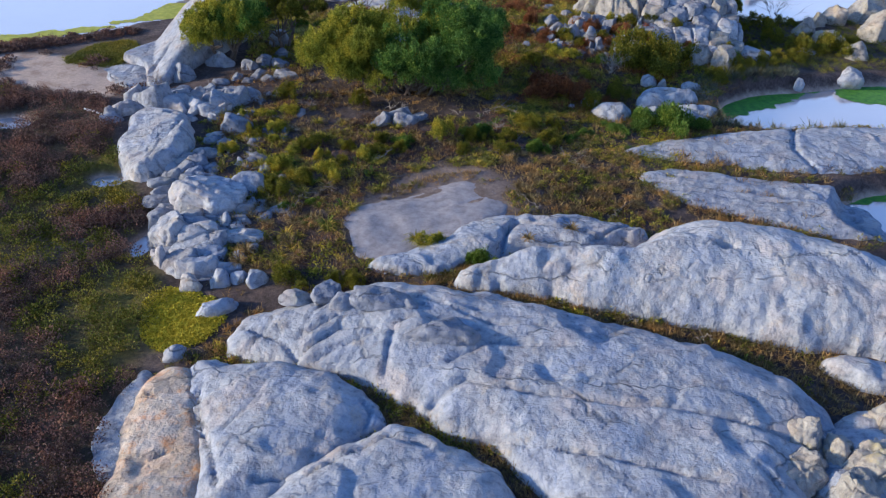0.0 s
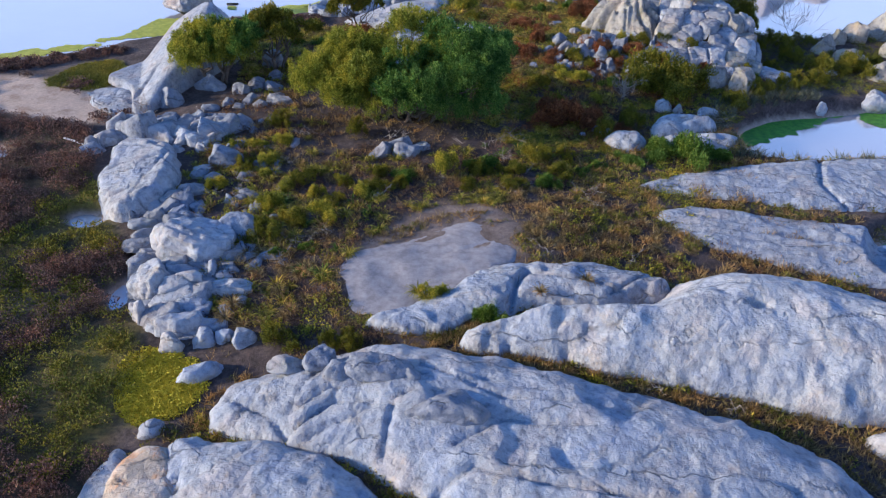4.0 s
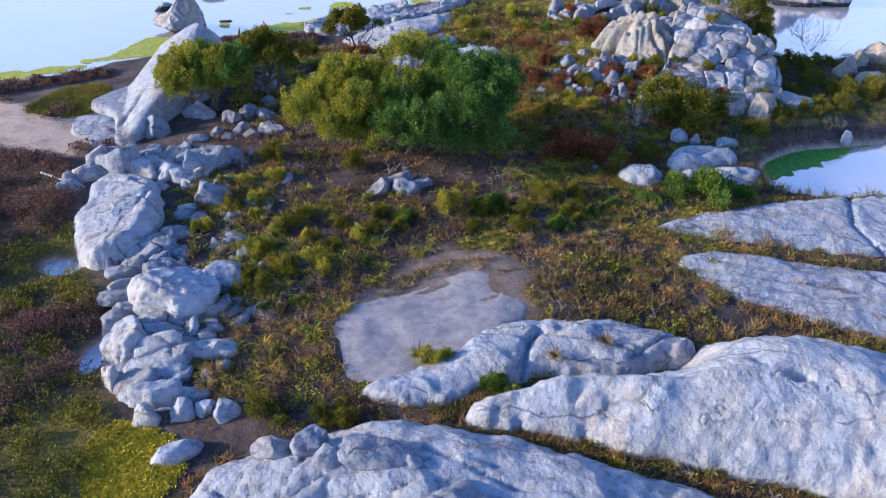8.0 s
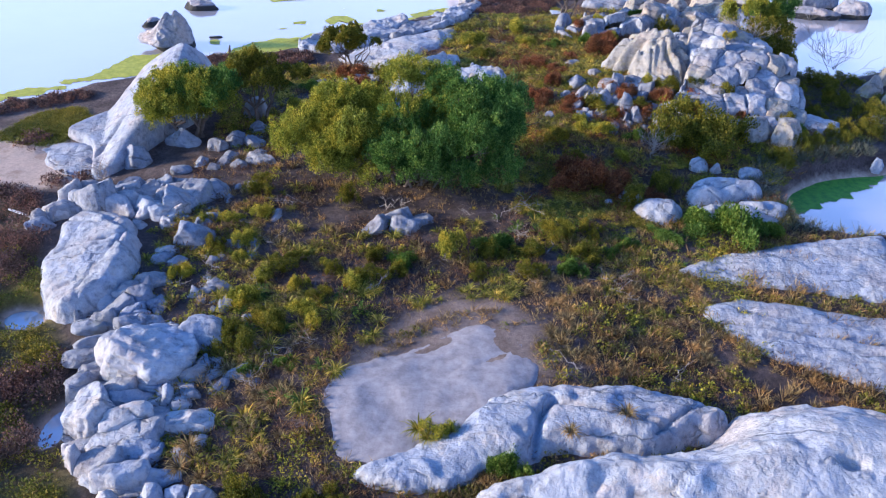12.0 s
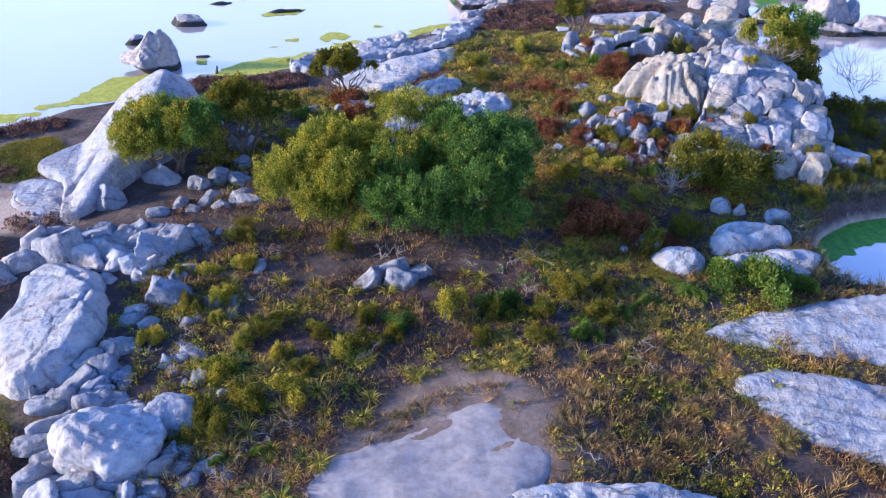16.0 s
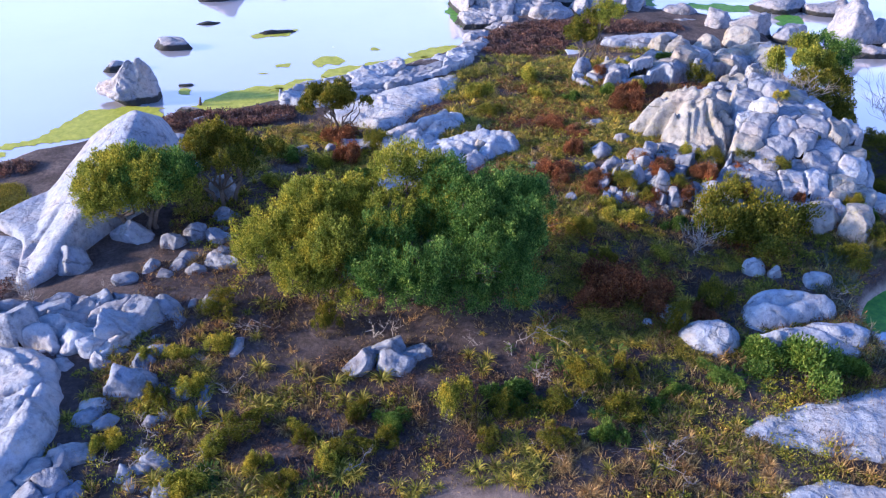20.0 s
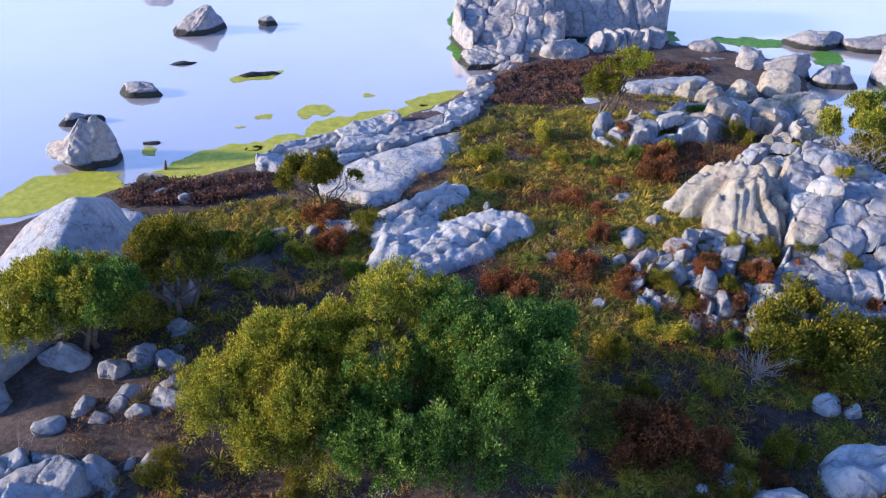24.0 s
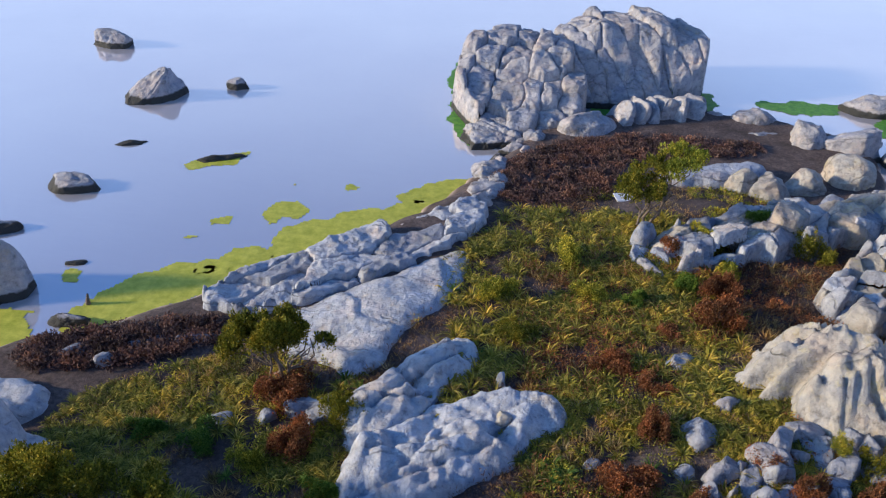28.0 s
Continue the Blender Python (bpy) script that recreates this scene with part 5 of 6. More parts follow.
def plant(kind, x, y, size=1.0, turn=0.0, z=None):
    own = random.Random(int(x * 100) * 7919 + int(y * 100))
    if kind == "olive" and own.random() < .4:
        kind = own.choice(("dark", "fresh", "dark"))
    k = KINDS[kind][int(abs(x * 7 + y * 3)) % len(KINDS[kind])]
    near = .78 if y < 38 and x < 8 else 1.0 if z is not None else .66 if x > 15.5 or (x > 5 and 42.5 < y < 57 and not 11 < x < 14) else 1.0
    scale = tuple(size * near * own.uniform(.7, 1.25) for _ in range(3))
    m = pose(x, y, (land1(x, y) if z is None else z) - .03, 0, 0, turn)
    if k.name not in USED:
        USED.add(k.name)
        k.matrix_world = m
        k.scale = scale
        return k
    o = copy_thing(k, m)
    o.scale = scale
    return o


# ---- planting ----
rng = np.random.default_rng(77)
for kind, spots in (("dark", ((26.0, 50.6, 2.2), (27.4, 52.0, 1.6), (23.0, 48.6, 1.2), (22.6, 55.4, 1.5), (24.6, 56.0, 1.2), (20.4, 54.0, 1.3))), ("olive", ((-7.1, 28.1, 1.1), (-7.6, 30.6, .95), (-7.0, 32.1, .8), (-8.5, 34.7, .9), (-9.4, 36.1, .9), (-6.4, 33.0, 1.2), (-4.8, 33.2, .7), (-6.1, 29.3, 1.1), (-4.8, 29.6, 1.0), (-4.6, 30.8, .7),
                               (-1.7, 33.5, 1.1), (-2.9, 33.9, .8), (-4.4, 32.6, .6), (0, 34.4, 1.5), (-9.4, 34.0, .7), (-8.3, 33.4, .8), (-10.0, 32.1, .7), (-10.5, 36, .7), (-10.5, 32.1, .6), (-8.2, 36.8, .8),
                               (-5.6, 31.6, .9), (-3.4, 31.6, .8), (-7.9, 29.2, .7), (0.1, 24.3, .9), (-8.7, 38.6, .7))),
                    ("olive", ((3.7, 61.5, 1), (0.7, 58.6, 1), (4.3, 59.0, 1), (8.4, 59.9, 1), (1.4, 56.4, 1), (10.2, 61.1, 1), (15.1, 56.1, .8), (-6.9, 50.0, .8), (-10.5, 51.3, .9), (-4.3, 51.9, 1.0), (-9.0, 48.0, .8),
                               (9.5, 45.8, 1.4), (7.3, 45.6, 1.5), (6.6, 46.7, 1.2), (5.2, 44.6, 1.1), (8.4, 43.4, 1.0), (6.0, 43.0, .9), (11.5, 46.0, 1.2))),
                    ("dark", ((3.3, 34.7, 1.1), (4.6, 36.0, 1.0), (5.6, 34.6, .9), (-2.9, 32.4, .9), (1.8, 34.3, 1.0), (3.3, 33.2, .8), (6.1, 36.6, .9), (8.4, 39.4, .9), (-1.9, 32.8, .8), (-4.6, 38.2, .7), (1.2, 33.0, .8),
                              (-5.2, 21.9, 1.1), (-2.6, 21.8, .9), (-3.4, 21.7, .8), (11.5, 45.3, 1.9), (13.6, 45.3, 2.1), (12.7, 44.6, 1.6), (18.0, 47.9, 1.0), (10.0, 40.6, 1.0),
                              (24.1, 50.3, 2.0), (22.4, 52.4, 1.5), (20.6, 50.4, 1.3), (16.3, 43.7, 1.5), (17.7, 45.2, 1.3), (20.4, 46.7, 1.3), (19.0, 45.6, 1.1), (21.6, 48.6, 1.3), (14.2, 62.7, 1.1))),
                    ("fresh", ((2.0, 35.1, 1.3), (10.9, 37.6, 1.4), (12.3, 37.0, 1.8), (9.4, 36.6, 1.0), (7.5, 35.7, .9), (6.8, 35.0, .8), (4.9, 33.4, 1.2), (2.1, 23.2, 1.2), (-5.2, 27.2, .8), (-6.3, 26.8, .7), (14.0, 37.2, 1.2),
                               (18.4, 46.8, 1.0), (-4.5, 49, .9), (-8.6, 50.8, .9), (6.1, 58.7, 1), (14, 63.4, .8))),
                    ("rust", ((6.2, 41.0, 1.5), (5.4, 40.5, 1.3), (7.3, 40.6, 1.2), (6.3, 48.8, 1.3), (5.8, 53.6, 1.3), (9.5, 59.6, 1.2), (-6.3, 53.0, 1.2), (8.9, 47.3, 1.0), (9.4, 40.0, .8), (5.6, 51.7, 1.3), (4.3, 49.4, 1.1),
                              (-5.6, 50.7, 1.2), (8.9, 57.4, 1.3), (9.0, 50.7, 1.0), (2.3, 47.6, 1.0), (6.0, 47.9, 1.0), (1.2, 48, 1.0), (13.0, 49.3, 1.2), (7.0, 56.6, 1.0), (4.6, 54.8, .9)))):
    for x, y, s in spots:
        plant(kind, x, y, s, rng.uniform(0, 360))

plant("dark", 12.6, 47.6, 1.2, 30, 1.5)
plant("rust", 13.0, 47.8, 1.0, 70, 1.7)

for kind, x, y, s, z in (("dark", 14.6, 49.2, .6, 2.3), ("olive", 13.2, 49.9, .6, 2.6), ("rust", 15.4, 47.6, .5, 1.6), ("olive", 15.8, 53.6, .6, 3.9), ("dark", 16.6, 51.0, .5, 3.1), ("rust", 14.3, 51.4, .5, 3.3), ("fresh", 18.2, 47.2, .8, 1.2),
                         ("rust", 8.6, 50.2, .9, 1.7), ("dark", 9.8, 48.2, 1.0, 1.6), ("olive", 7.6, 48.6, .9, 1.5), ("rust", 11.4, 48.8, .9, 1.8), ("dark", 11.8, 50.2, .8, 2.0), ("rust", 9.2, 49.0, .8, 1.9), ("dark", 8.2, 47.6, .8, 1.5), ("olive", 10.8, 50.6, .7, 2.2), ("rust", 10.2, 47.6, .8, 1.6), ("olive", 9.6, 63.2, .7, 1.5), ("fresh", 12.6, 64.6, .9, 1.7), ("rust", 8.2, 62.2, .7, 1.5), ("olive", 16.6, 60.4, .7, 1.7)):
    plant(kind, x, y, s, 40 * s + 9 * x, z)


def tile(mesh_data, places):
    """Many copies of a small mesh at (x, y, z, size, turn), as arrays."""
    v0, f0 = mesh_data
    p = np.array(places)
    c, s = np.cos(p[:, 4])[:, None], np.sin(p[:, 4])[:, None]
    x, y, z = v0[:, 0] * p[:, 3:4], v0[:, 1] * p[:, 3:4], v0[:, 2] * p[:, 3:4]
    v = np.stack([x * c - y * s + p[:, 0:1], x * s + y * c + p[:, 1:2], z + p[:, 2:3]], -1)
    f = f0[None] + (np.arange(len(p)) * len(v0))[:, None, None]
    return v.reshape(-1, 3), f.reshape(-1, f0.shape[1])


def arrays(me):
    v = np.empty(len(me.vertices) * 3, np.float32)
    me.vertices.foreach_get("co", v)
    f = np.empty(len(me.loops), np.int32)
    me.loops.foreach_get("vertex_index", f)
    return v.reshape(-1, 3), f.reshape(len(me.polygons), -1)


def spread(n, seed, x0, x1, y0, y1, keep, size=(0.7, 1.3), sink=0.02):
    """n random places within a box that keep() lets stand."""
    r = np.random.default_rng(seed)
    x, y = r.uniform(x0, x1, n), r.uniform(y0, y1, n)
    ok = keep(x, y)
    x, y = x[ok], y[ok]
    z = land(x, y)
    dry = z > 0.06
    x, y, z = x[dry], y[dry], z[dry]
    return np.stack([x, y, z - sink, r.uniform(*size, len(x)), r.uniform(0, 6.283, len(x))], 1)


def stuff(name, kinds, places, label, category):
    """One object for what nobody could count; kinds are the meshes that take turns."""
    pieces = [tile(arrays(k), places[i::len(kinds)]) for i, k in enumerate(kinds) if len(places[i::len(kinds)])]
    v, f = joined(pieces)
    return tagged(new(name, make_mesh(name, v, f, list(kinds[0].materials), False)), label, category, kind="stuff")


def cushion(seed, mat, n, radius, height, length, width):
    r = np.random.default_rng(seed)
    q, u = shell(r, n, (0, 0, height * .2), (radius, radius, height), -.05)
    q = q * r.uniform(.55, 1.0, (len(q), 1))
    v, f = leaves(q, u + (0, 0, .3), length, width, r)
    return make_mesh("cushion", v, f, [mat], False)


def on_marsh(x, y):
    d = inside(x, y, MARSH) + .8 * fbm2(x, y, 1.5, 33, 2)
    wet = np.zeros(x.shape, bool)
    for px, py, a, b in PUDDLES:
        wet |= ((x - px) / (a + .25)) ** 2 + ((y - py) / (b + .25)) ** 2 < 1
    return (d > 0) & (inside(x, y, SANDY) < -.3) & ~wet & (inside(x, y, WHITE_SHELF) < .1)


def patchy(seed, scale, level, base=None):
    return lambda x, y: (fbm2(x, y, scale, seed, 3) > level) & (base(x, y) if base else True)


stuff("heath", [cushion(300 + k, LEAF_HEATH, 230, .5, .5, .075, .022) for k in range(4)], spread(3600, 1, -34, -5, 5, 43, patchy(60, 5.0, .0, on_marsh), (.6, 1.35)),
      "purple-brown cushions of low heath on the marsh", "heath")
stuff("marsh_scrub", [cushion(310 + k, LEAF_MARSH, 70, .36, .28, .10, .024) for k in range(3)], spread(9000, 2, -34, -5, 5, 46, lambda x, y: on_marsh(x, y) & (fbm2(x, y, 5.0, 60, 3) < .06), (.5, 1.25)), "olive-brown marsh scrub between the heath cushions", "scrub")
SHORE_HEATH = rounded([(-16.5, 54.0), (-16.3, 55.4), (-14.4, 56.1), (-12.4, 56.7), (-10.2, 57.1), (-9.2, 56.1), (-11.5, 54.7), (-14.4, 53.9)])
POINT_HEATH = rounded([(0.2, 68), (1.6, 71.2), (4, 73.6), (8, 75), (16, 75), (15.5, 73.4), (8, 72.4), (6.5, 69.4), (6.2, 67.8), (1.5, 66.5)])
LEFT_HEATH = rounded([(-32, 44), (-29, 46.6), (-25.6, 48), (-22, 50), (-20.6, 49.4), (-24, 47), (-29, 44)])
stuff("shore_heath", [cushion(320 + k, LEAF_HEATH, 50, .26, .24, .12, .03) for k in range(2)],
      np.concatenate([spread(900, 3, -17, -9, 53, 58, lambda x, y: inside(x, y, SHORE_HEATH) > -.1), spread(2200, 4, 0, 17, 66, 76, lambda x, y: inside(x, y, POINT_HEATH) > -.1),
                      spread(1500, 5, -33, -20, 43, 51, lambda x, y: inside(x, y, LEFT_HEATH) > 0), spread(900, 25, -32, -17, 38, 47, lambda x, y: (inside(x, y, SANDY) > -.4) & (fbm2(x, y, 1.8, 77, 3) > .2))]), "dull red heath along the shore", "heath")

SLOPE = rounded([(-9, 22), (-12, 30), (-13, 38), (-12, 45), (-15, 52), (-9, 55.5), (-1, 60), (1, 66), (7, 70), (20, 68), (20, 56), (24, 55), (24, 47), (16, 43), (15, 38), (22, 34), (22, 32.4), (17, 33), (19, 27.6), (18, 25.4), (9.6, 26), (-3, 28), (-4, 24), (-1, 22.6), (-1, 21.4), (-6.5, 20.6)])


def on_slope(x, y):
    return inside(x, y, SLOPE) > 0


def trodden(x, y):
    """The worn ground between the thicket and the shrubs."""
    return np.hypot((x + 2.5) / 6.0, (y - 37.0) / 2.3) + .5 * fbm2(x, y, 1.6, 78, 3) < 1


def blades(seed, mat, n, length, width, lean=.5):
    r = np.random.default_rng(seed)
    foot = np.stack([r.normal(0, .06, n), r.normal(0, .06, n), np.zeros(n)], 1)
    d = np.stack([r.normal(0, lean, n), r.normal(0, lean, n), np.ones(n)], 1)
    v, f = leaves(foot, d * 3, length, width, r)
    return make_mesh("blades", v, f, [mat], False)


stuff("dry_grass", [blades(330 + k, LEAF_STRAW, 9, .2, .009) for k in range(3)], spread(26000, 6, -14, 21, 21, 70, lambda x, y: on_slope(x, y) & (inside(x, y, BARE) < .2) & (fbm2(x, y, 2.5, 61, 3) > -.10), (.5, 1.3)),
      "short dry straw-coloured grass on the slope", "grass")
stuff("low_scrub", [cushion(340 + k, LEAF_SHRUB, 46, .22, .2, .08, .02) for k in range(3)], spread(15000, 7, -14, 21, 21, 70, lambda x, y: on_slope(x, y) & ~trodden(x, y) & (inside(x, y, BARE) < 0) & (fbm2(x, y, 3.0, 62, 3) > .10) & (np.hypot(x + 2, (y - 40) * 1.3) > 6) & ((y < 53) | (fbm2(x, y, 3.0, 62, 3) > .22)), (.5, 1.3)),
      "small scattered green scrub on the slope", "scrub")
stuff("dead_litter", [cushion(350 + k, LEAF_LITTER, 30, .28, .16, .16, .012) for k in range(3)], spread(13000, 8, -14, 21, 21, 70, lambda x, y: on_slope(x, y) & (inside(x, y, BARE) < .1) & (fbm2(x, y, 3.5, 63, 3) > -.04), (.5, 1.3)),
      "brown dead bracken litter on the slope", "litter")
stuff("dry_bracken", [cushion(353 + k, LEAF_RUST, 34, .3, .3, .13, .012) for k in range(3)], spread(5200, 23, 1.5, 17, 38.5, 62, lambda x, y: on_slope(x, y) & (fbm2(x, y, 2.6, 75, 3) > .04), (.5, 1.3)),
      "dry red-brown bracken between the shrubs", "bracken")
stuff("straw_tufts", [blades(356 + k, LEAF_STRAW, 26, .36, .011, .8) for k in range(3)], spread(6000, 24, -12, 17, 26, 62, lambda x, y: on_slope(x, y) & ~trodden(x, y) & (inside(x, y, BARE) < 0) & (fbm2(x, y, 1.8, 76, 3) > .08), (.6, 1.3)),
      "bleached straw tufts between the shrubs", "grass")
GULLY = [(3.0, 21.4), (4.8, 21.0), (7.2, 20.2), (10.1, 19.5), (12.7, 18.7), (14.6, 16.8), (15.4, 14)]
JOINT = [(-7.0, 18.3), (-6.4, 17.7), (-4.1, 17.4), (-1.7, 16.3), (0.2, 15.0), (2.2, 13.8), (3.9, 12.4), (4, 10)]
stuff("crevice_grass", [blades(360 + k, LEAF_STRAW, 12, .26, .01, .7) for k in range(2)] , np.concatenate([
    spread(11000, 9, -8, 16, 9, 22, lambda x, y: (along(x, y, GULLY) < .75 + .3 * fbm2(x, y, 1.1, 70, 2)) | (along(x, y, JOINT) < .5 + .3 * fbm2(x, y, 1.1, 71, 2)), (.5, 1.2)), spread(2500, 10, -2, 6, 20.6, 23.2, lambda x, y: fbm2(x, y, 1.2, 64, 2) > .05, (.5, 1.1))]),
    "dry grass filling the joints between the slabs", "grass")
stuff("crevice_scrub", [cushion(370 + k, LEAF_SHRUB, 30, .18, .16, .12, .02) for k in range(2)], spread(3600, 11, -8, 16, 9, 22, lambda x, y: ((along(x, y, GULLY) < .6) | (along(x, y, JOINT) < .4)) & (fbm2(x, y, 1.1, 65, 2) > .08), (.6, 1.3)),
    "green scrub in the joints between the slabs", "scrub")
NEAR = EDGES[:14]


def at_rim(x, y):
    near = np.full(x.shape, -9.0)
    for poly in NEAR:
        near = np.maximum(near, inside(x, y, poly))
    return (near < .12) & (near > -.75) & (x > -8.6)


stuff("rim_grass", [blades(364 + k, LEAF_STRAW, 12, .3, .012, .7) for k in range(2)], spread(22000, 19, -9, 24, 9, 42, lambda x, y: at_rim(x, y) & (fbm2(x, y, .9, 72, 3) > -.05), (.5, 1.2)), "dry grass along the rims of the slabs", "grass")
stuff("rim_scrub", [cushion(374 + k, LEAF_MARSH, 34, .2, .16, .12, .018) for k in range(2)], spread(12000, 20, -9, 24, 9, 42, lambda x, y: at_rim(x, y) & (fbm2(x, y, .9, 73, 3) > .02), (.5, 1.2)), "olive scrub along the rims of the slabs", "scrub")
stuff("moss", [cushion(380, MOSS, 36, .2, .07, .06, .03)], spread(1500, 12, -10.6, -7, 18, 21.6, lambda x, y: inside(x, y, MOSSY) > -.1), "yellow-green moss below the boulder wall", "moss")
stuff("lawn", [blades(388 + k, LEAF_MARSH, 16, .16, .012, .8) for k in range(2)], spread(3600, 26, -24.5, -19, 42, 48.5, lambda x, y: inside(x, y, LAWN) + .6 * fbm2(x, y, 1.6, 31, 3) > -.1, (.6, 1.2)), "short olive-green turf beside the sandy path", "grass")
stuff("pool_rushes", [blades(390, LEAF_GREY, 14, .5, .012, .5)], spread(2600, 13, 13, 22, 37.5, 49, lambda x, y: (np.abs(inside(x, y, POOL) + .9) < .7), (.6, 1.2)), "grey-green rushes round the tidal pool", "rushes")

stuff("pool_scrub", [cushion(385 + k, (LEAF_MARSH, LEAF_GREY)[k], 60, .4, .34, .11, .02) for k in range(2)], spread(2600, 21, 15.5, 36, 43.5, 59, lambda x, y: (inside(x, y, POOL) < -.5) & (fbm2(x, y, 2.2, 74, 3) > -.12) & (np.hypot(x - 15, y - 50) > 4.4), (.4, .85)),
      "grey-green scrub between the crag and the tidal pool", "scrub")
stuff("asphodel_sward", [strap_mesh(395 + k, LEAF_STRAP, 30, .5, .026) for k in range(3)], np.concatenate([spread(1300, 14, -1.5, 10.5, 52, 66, lambda x, y: on_slope(x, y) & (fbm2(x, y, 2.5, 66, 3) > .0), (.8, 1.6)),
      spread(1700, 15, -14, -4, 45, 55, lambda x, y: on_slope(x, y) & (fbm2(x, y, 2.5, 67, 3) > 0), (.5, 1.1)), spread(2600, 16, -12, 11, 22, 39, lambda x, y: on_slope(x, y) & ~trodden(x, y) & (fbm2(x, y, 2.0, 68, 3) > .09) & (inside(x, y, BARE) < .1), (.5, 1.0)),
      spread(3600, 17, 1, 16, 38, 53, lambda x, y: on_slope(x, y) & (fbm2(x, y, 2.0, 69, 3) > -.06), (.5, 1.15))]), "thin sward of yellow-green strap leaves", "grass")

# asphodel and grass tufts that can be told apart
TUFTS = [tagged(new("asphodel"), "tuft of arching yellow-green asphodel leaves", "asphodel", "asphodel tufts"), tagged(new("grass_tussock"), "tussock of arching straw-yellow grass", "tussock", "grass tussocks"),
         tagged(new("asphodel"), "tuft of fresh green asphodel leaves", "asphodel", "asphodel tufts")]
for top, seed, mat, n, ln, w in zip(TUFTS, (401, 402, 403), (LEAF_STRAP, LEAF_STRAW, LEAF_FRESH), (54, 90, 48), (.6, .6, .56), (.026, .018, .03)):
    part("leaf_tuft", strap_mesh(seed, mat, n, ln, w), top)
BUSY = [(-2.2, 42.6, 5.5), (-13.3, 43.9, 1.2)]


def free(x, y):
    p, q = np.array([x]), np.array([y])
    return on_slope(p, q)[0] and inside(p, q, BARE)[0] < .15 and all(math.hypot(x - a, y - b) > r for a, b, r in BUSY)


FIELDS = ((1, 40, -9.5, -4, 24, 36, (.6, 1.1)), (0, 30, -8.5, -2, 28, 36, (.7, 1.1)), (1, 110, 3.4, 11, 27.6, 34, (.5, .95)), (0, 50, -9, -2, 23.5, 33, (.6, 1.1)), (2, 22, -8, -3, 24, 33, (.6, 1.0)), (1, 26, -9, -3, 22, 30, (.6, 1.0)), (0, 30, -9.5, 6, 34, 39.5, (.5, 1.0)), (2, 26, 2, 12, 33.5, 38, (.6, 1.1)),
          (0, 150, -1, 10, 52, 64, (.8, 1.35)), (0, 40, -12, -4, 47, 54, (.7, 1.2)), (0, 30, 3, 10, 42, 52, (.7, 1.1)), (1, 30, 2, 10, 40, 60, (.6, 1.1)), (2, 14, -10, 8, 46, 60, (.7, 1.1)))
STARTED = set()
for which, n, x0, x1, y0, y1, size in FIELDS:
    for x, y in scatter(n, rng, x0, x1, y0, y1, free):
        m, s = pose(x, y, land1(x, y) - .02, 0, 0, rng.uniform(0, 360)), rng.uniform(*size)
        o = TUFTS[which] if which not in STARTED else copy_thing(TUFTS[which], m)
        STARTED.add(which)
        o.matrix_world = m
        o.scale = (s,) * 3
for which, x, y, z, s in ((1, 4.0, 24.3, 1.65, .8), (1, 5.8, 25.2, 1.6, .9), (0, -.5, 24.5, 1.16, 1.0), (0, -.2, 24.2, 1.16, .8), (1, -7.3, 22.9, .8, .9), (1, -7.2, 23.6, .9, .9)):
    copy_thing(TUFTS[which], pose(x, y, z)).scale = (s * 1.1, s * 1.1, s)


# ---- dead wood and small things ----
def dead_branch(x, y, seed, size, label="bare grey dead branches lying in the scrub", upright=.35, forks=5, name="dead_branch", r=.018, z=None):
    g = np.random.default_rng(seed)
    top = np.array([g.normal(0, .5), g.normal(0, .5), upright]) * size
    pieces = [crooked((0, 0, 0), top, r, r * .6, g, 5, .1)]
    for _ in range(forks):
        a = top * g.uniform(.2, .9)
        b = a + np.array([g.normal(0, .5), g.normal(0, .5), upright * g.uniform(.1, 1)]) * size * .8
        pieces.append(crooked(a, b, r * .6, r * .25, g, 4, .12))
        for _ in range(2):
            pieces.append(crooked(b * .7 + a * .3, b + np.array([g.normal(0, .3), g.normal(0, .3), upright * .4]) * size * .6, r * .35, r * .15, g, 3, .12))
    v, f = joined(pieces)
    ob = new(name, make_mesh(name, v, f, [DEADWOOD]))
    ob.matrix_world = pose(x, y, land1(x, y) if z is None else z)
    return tagged(ob, label, "dead wood", "dead branches")


for k, (x, y, s) in enumerate(((-7.5, 34.7, .9), (-11.2, 38.8, 1.0), (-13.1, 39.0, .8), (-8.1, 27.7, 1.2), (-10.1, 31.5, 1.0), (2.8, 38.8, 1.0), (2.9, 36.1, .7), (-7.2, 31.2, 1.0), (-3.2, 38.0, 1.1), (-2.2, 37.8, .9), (14.6, 41.4, 1.1), (13.7, 41.6, 1.2),
                               (15.2, 41.8, 1.0), (-8.4, 26.6, 1.2), (-5.8, 26.3, .9), (-9, 31.8, .9), (6.6, 33.2, .7), (8.2, 28.0, .7), (-6.4, 53.4, 1.1), (-6.0, 53.9, 1.0), (7.6, 20.3, .9), (9.9, 19.6, .9))):
    dead_branch(x, y, 500 + k, s)
for k, (x, y) in enumerate(scatter(30, rng, -10, 9, 23.5, 39, free)):
    dead_branch(x, y, 560 + k, rng.uniform(.5, 1.1), upright=.25)
for k, (x, y, s) in enumerate(((10.0, 43.9, .95), (25.4, 58.0, 2.6), (-15.4, 38.4, .9))):
    dead_branch(x, y, 540 + k, s, "leafless pale grey shrub with many fine twigs", 1.0, 34, "dead_shrub", .022)
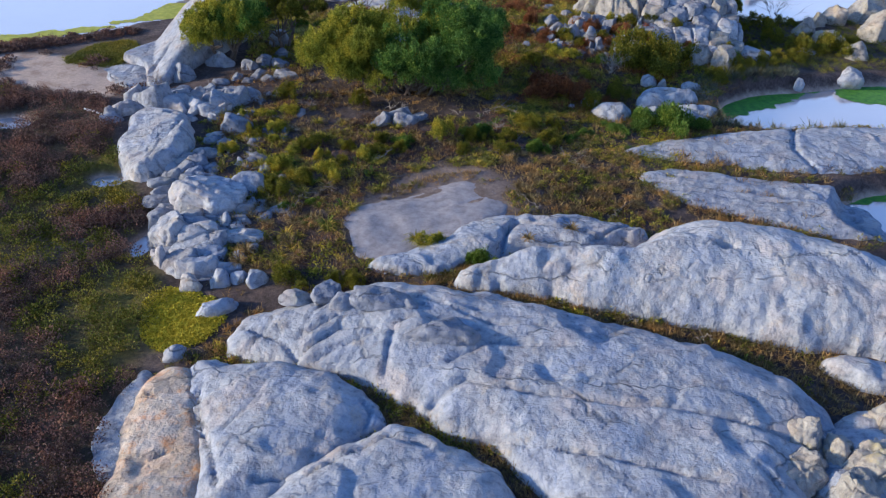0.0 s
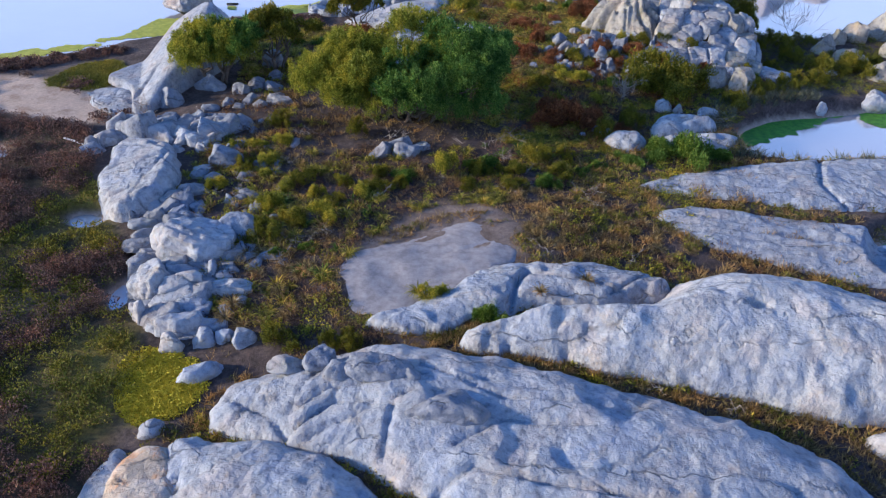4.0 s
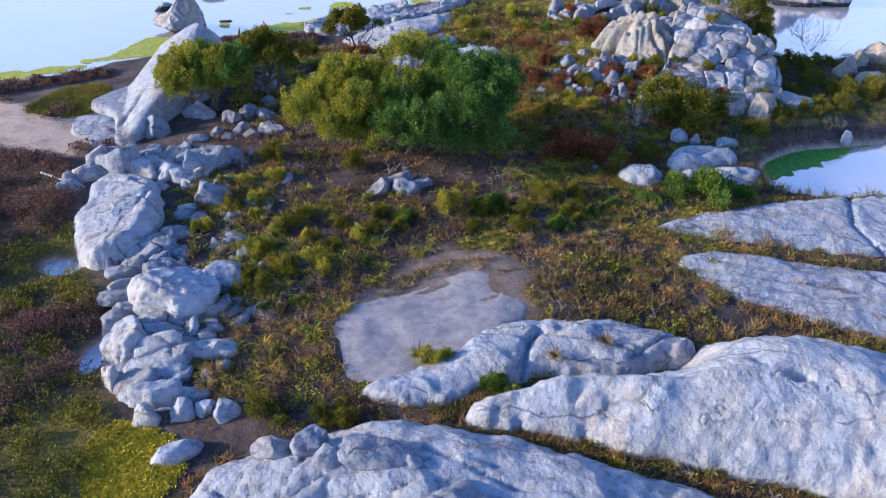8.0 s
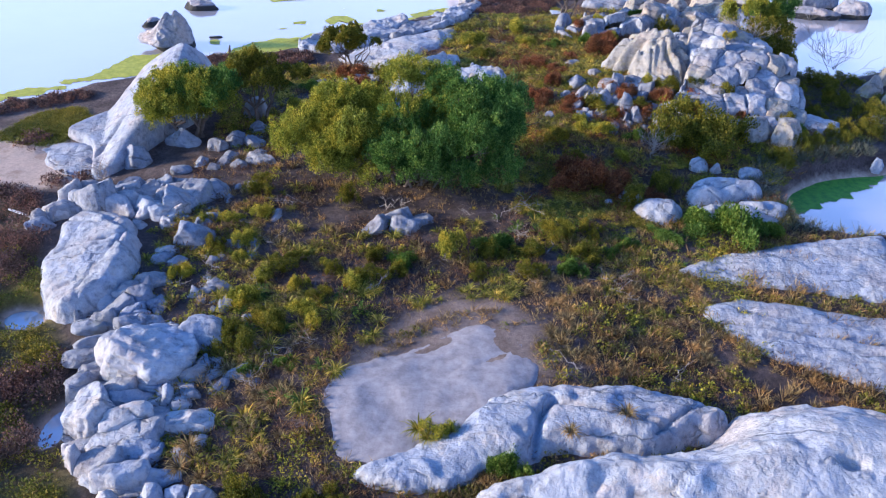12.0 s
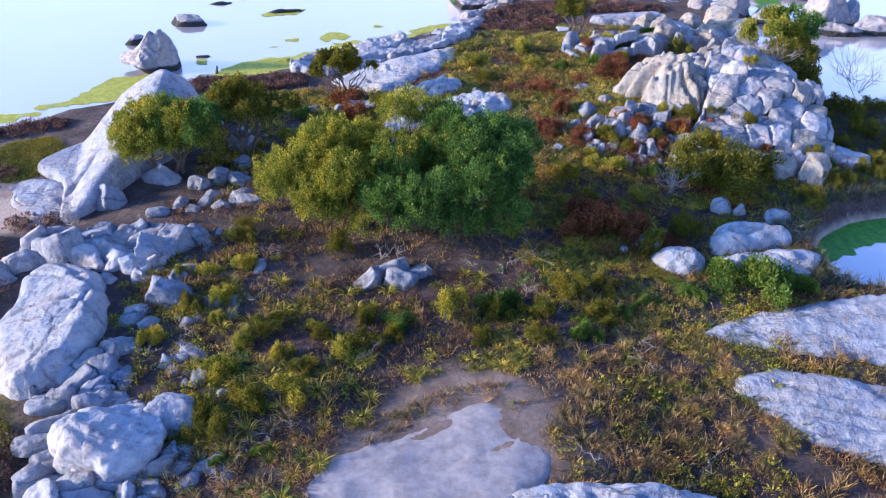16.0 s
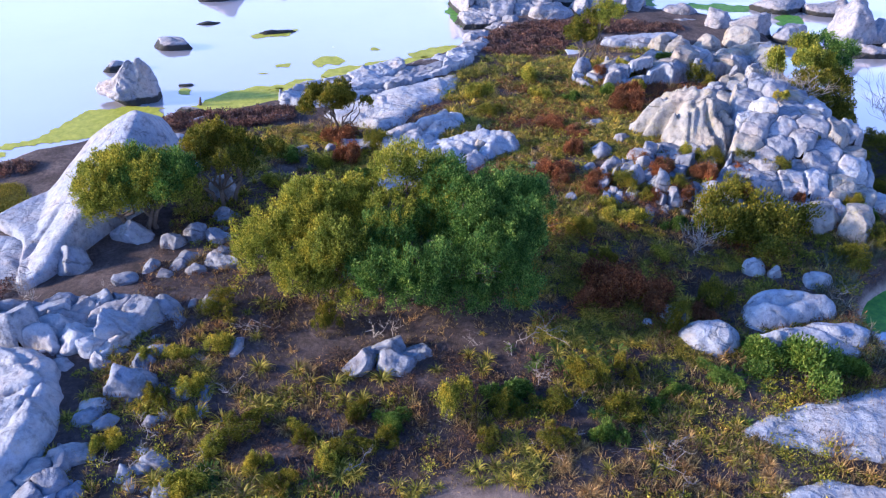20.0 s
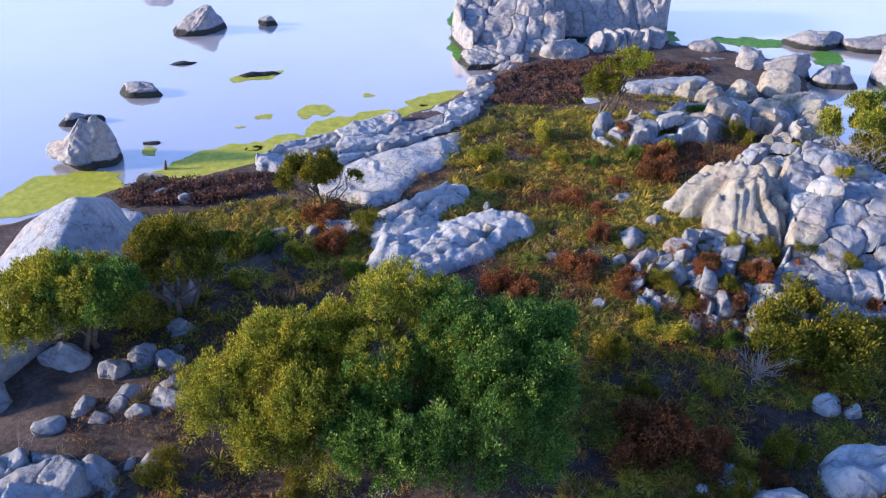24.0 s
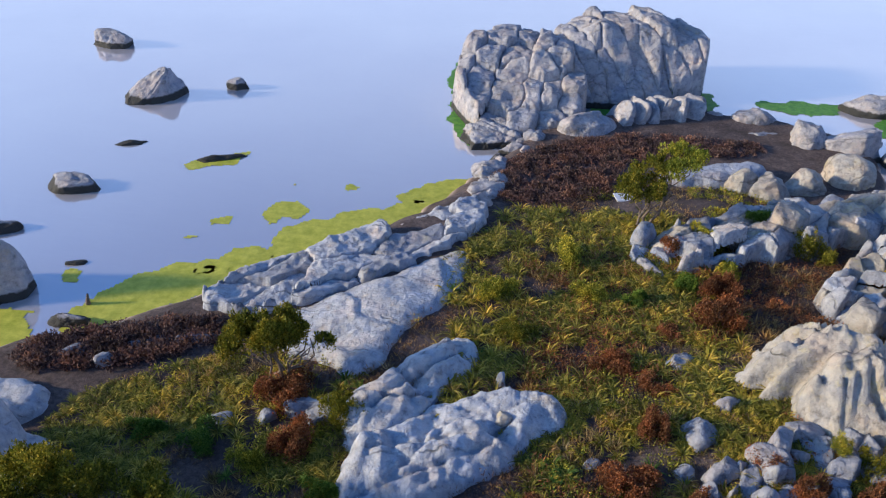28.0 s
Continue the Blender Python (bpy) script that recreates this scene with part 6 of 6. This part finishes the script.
for k, (x, y, z, s) in enumerate(((16.6, 54.9, 2.9, 1.5), (17.4, 55.3, 2.6, 1.7), (18.0, 55.0, 1.9, 1.5), (15.8, 55.6, 3.0, 1.2))):
    dead_branch(x, y, 580 + k, s, "tangle of leafless tan twigs behind the crag", .7, 26, "dead_shrub", .024, z)
v, f = limb([(-19.3, 36.4, .62), (-18.7, 36.2, .58), (-18.1, 36.0, .5)], [.05, .06, .04], 7)
tagged(new("driftwood_pole", make_mesh("driftwood_pole", v, f, [BOARD])), "bleached white driftwood pole lying on the heath", "driftwood")
v, f = limb([(-15.67, 58.2, -.4), (-15.66, 58.2, .1), (-15.6, 58.22, .5)], [.13, .1, .04], 7)
tagged(new("stump", make_mesh("stump", v, f, [BARK])), "dark broken stump standing in the shallows", "stump")
bm = bmesh.new()
bmesh.ops.create_cube(bm, size=1)
bmesh.ops.scale(bm, vec=(1.0, .7, .06), verts=bm.verts)
bmesh.ops.bevel(bm, geom=bm.edges[:], offset=.012, segments=2, affect="EDGES")
me = bpy.data.meshes.new("board")
bm.to_mesh(me)
bm.free()
me.materials.append(BOARD)
ob = tagged(new("board", me), "white painted board lying on the short grass", "board")
ob.matrix_world = pose(7.1, 67.8, land1(7.1, 67.8) + .08, 6, 4, 12)


# ---- weed on the water ----
def algae(outline, mat, label, seed, level=0.0, z=0.012):
    poly = rounded(outline)
    (x0, y0), (x1, y1) = poly.min(0) - .6, poly.max(0) + .6
    xs, ys = np.arange(x0, x1, .12), np.arange(y0, y1, .12)
    gx, gy = np.meshgrid(xs, ys)
    x, y = gx.ravel(), gy.ravel()
    d = inside(x, y, poly) * .8 + .75 * fbm2(x, y, 1.3, seed, 4) - level
    h = z + .03 * np.clip(fbm2(x, y, .5, seed + 2, 3), 0, 1)
    v, f = keep_faces(np.stack([x, y, h], 1), grid_faces(len(xs), len(ys)), d > 0)
    tagged(new("algae_mat", make_mesh("algae_mat", v, f, [mat])), label, "algae", "floating algae mats")


YELLOW, BRIGHT = "yellow-green algae mat floating at the shore", "bright green weed in the shallows"
algae([(-21.5, 57.0), (-18.2, 57.5), (-17.1, 56.6), (-16.6, 55.4), (-17.6, 54.6), (-22.5, 52.6), (-24.4, 51.6), (-22, 54)], ALGAE, YELLOW, 601, -0.2)
algae([(-16.4, 57.5), (-15.6, 58.5), (-14.4, 60.5), (-11.5, 61.7), (-10.4, 61.4), (-11.1, 59.6), (-12.9, 58.0), (-13.4, 56.3), (-15.6, 56.2)], ALGAE, YELLOW, 602, -0.25)
algae([(-9.3, 63.4), (-8.0, 65.0), (-4.2, 66.8), (-1.5, 68.4), (-3.0, 64.7), (-5.5, 63.0), (-8.7, 61.8)], ALGAE, YELLOW, 603, -0.3)
algae([(-11.0, 65.6), (-9.6, 67.7), (-7.9, 66.9), (-8.1, 65.7), (-9.8, 64.4)], ALGAE, YELLOW, 604, .25)
algae([(-4.4, 67.9), (-3.3, 69.1), (0.3, 71), (-1.0, 68.4), (-3.1, 67.1)], ALGAE, YELLOW, 605)
algae([(-15.6, 69.6), (-15.7, 71.2), (-12.5, 72.7), (-12.6, 71.4), (-13.9, 69.6)], ALGAE, YELLOW, 606, .15)
algae([(-17.9, 60.3), (-17.7, 61.1), (-16.9, 60.7), (-16.8, 59.8), (-17.3, 59.6)], ALGAE, YELLOW, 607, .2)
algae([(-30, 46.4), (-26, 48.4), (-23, 51), (-24, 52), (-28, 49.4), (-34, 47.6)], ALGAE, YELLOW, 608, .1)
algae([(-12.6, 61.2), (-9.8, 63.2), (-8.4, 62.4), (-11.0, 60.4)], ALGAE, YELLOW, 616, -.1)
for k, (x, y) in enumerate(((-13.2, 63.4), (-12.2, 65.0), (-15.0, 62.4), (-9.4, 68.8), (-6.6, 68.6), (-16.4, 66.4))):
    algae([(x - .7, y - .3), (x - .2, y + .5), (x + .7, y + .3), (x + .3, y - .4)], ALGAE, "thin scrap of yellow-green algae on still water", 620 + k, .12)
algae([(-1.8, 75), (-2.4, 81.7), (-2.3, 88), (0, 88), (0, 73.2)], WEED, BRIGHT, 609, .1)
algae([(6.5, 79.2), (7.3, 82), (15.4, 84.6), (15.2, 82), (13.6, 80.4), (9.6, 78.8)], WEED, BRIGHT, 610, -.2)
algae([(24.0, 80), (26.5, 82), (27.4, 79), (24.4, 77)], WEED, BRIGHT, 611)
algae([(15.9, 40.6), (17.2, 43.2), (20.5, 45.0), (24.4, 46.9), (22.6, 44.6), (18.7, 42.2), (16.8, 40.6)], WEED, BRIGHT, 612, -.25)
algae([(24.3, 46.4), (29, 47), (28, 43.4), (24.4, 43.6)], WEED, BRIGHT, 613, -.1)
algae([(18.6, 32.4), (22, 33.6), (23, 32), (19.2, 31.2)], WEED, BRIGHT, 614, -.2)
algae([(16, 82), (19, 84), (26, 83), (22, 80)], WEED, BRIGHT, 615, .35)
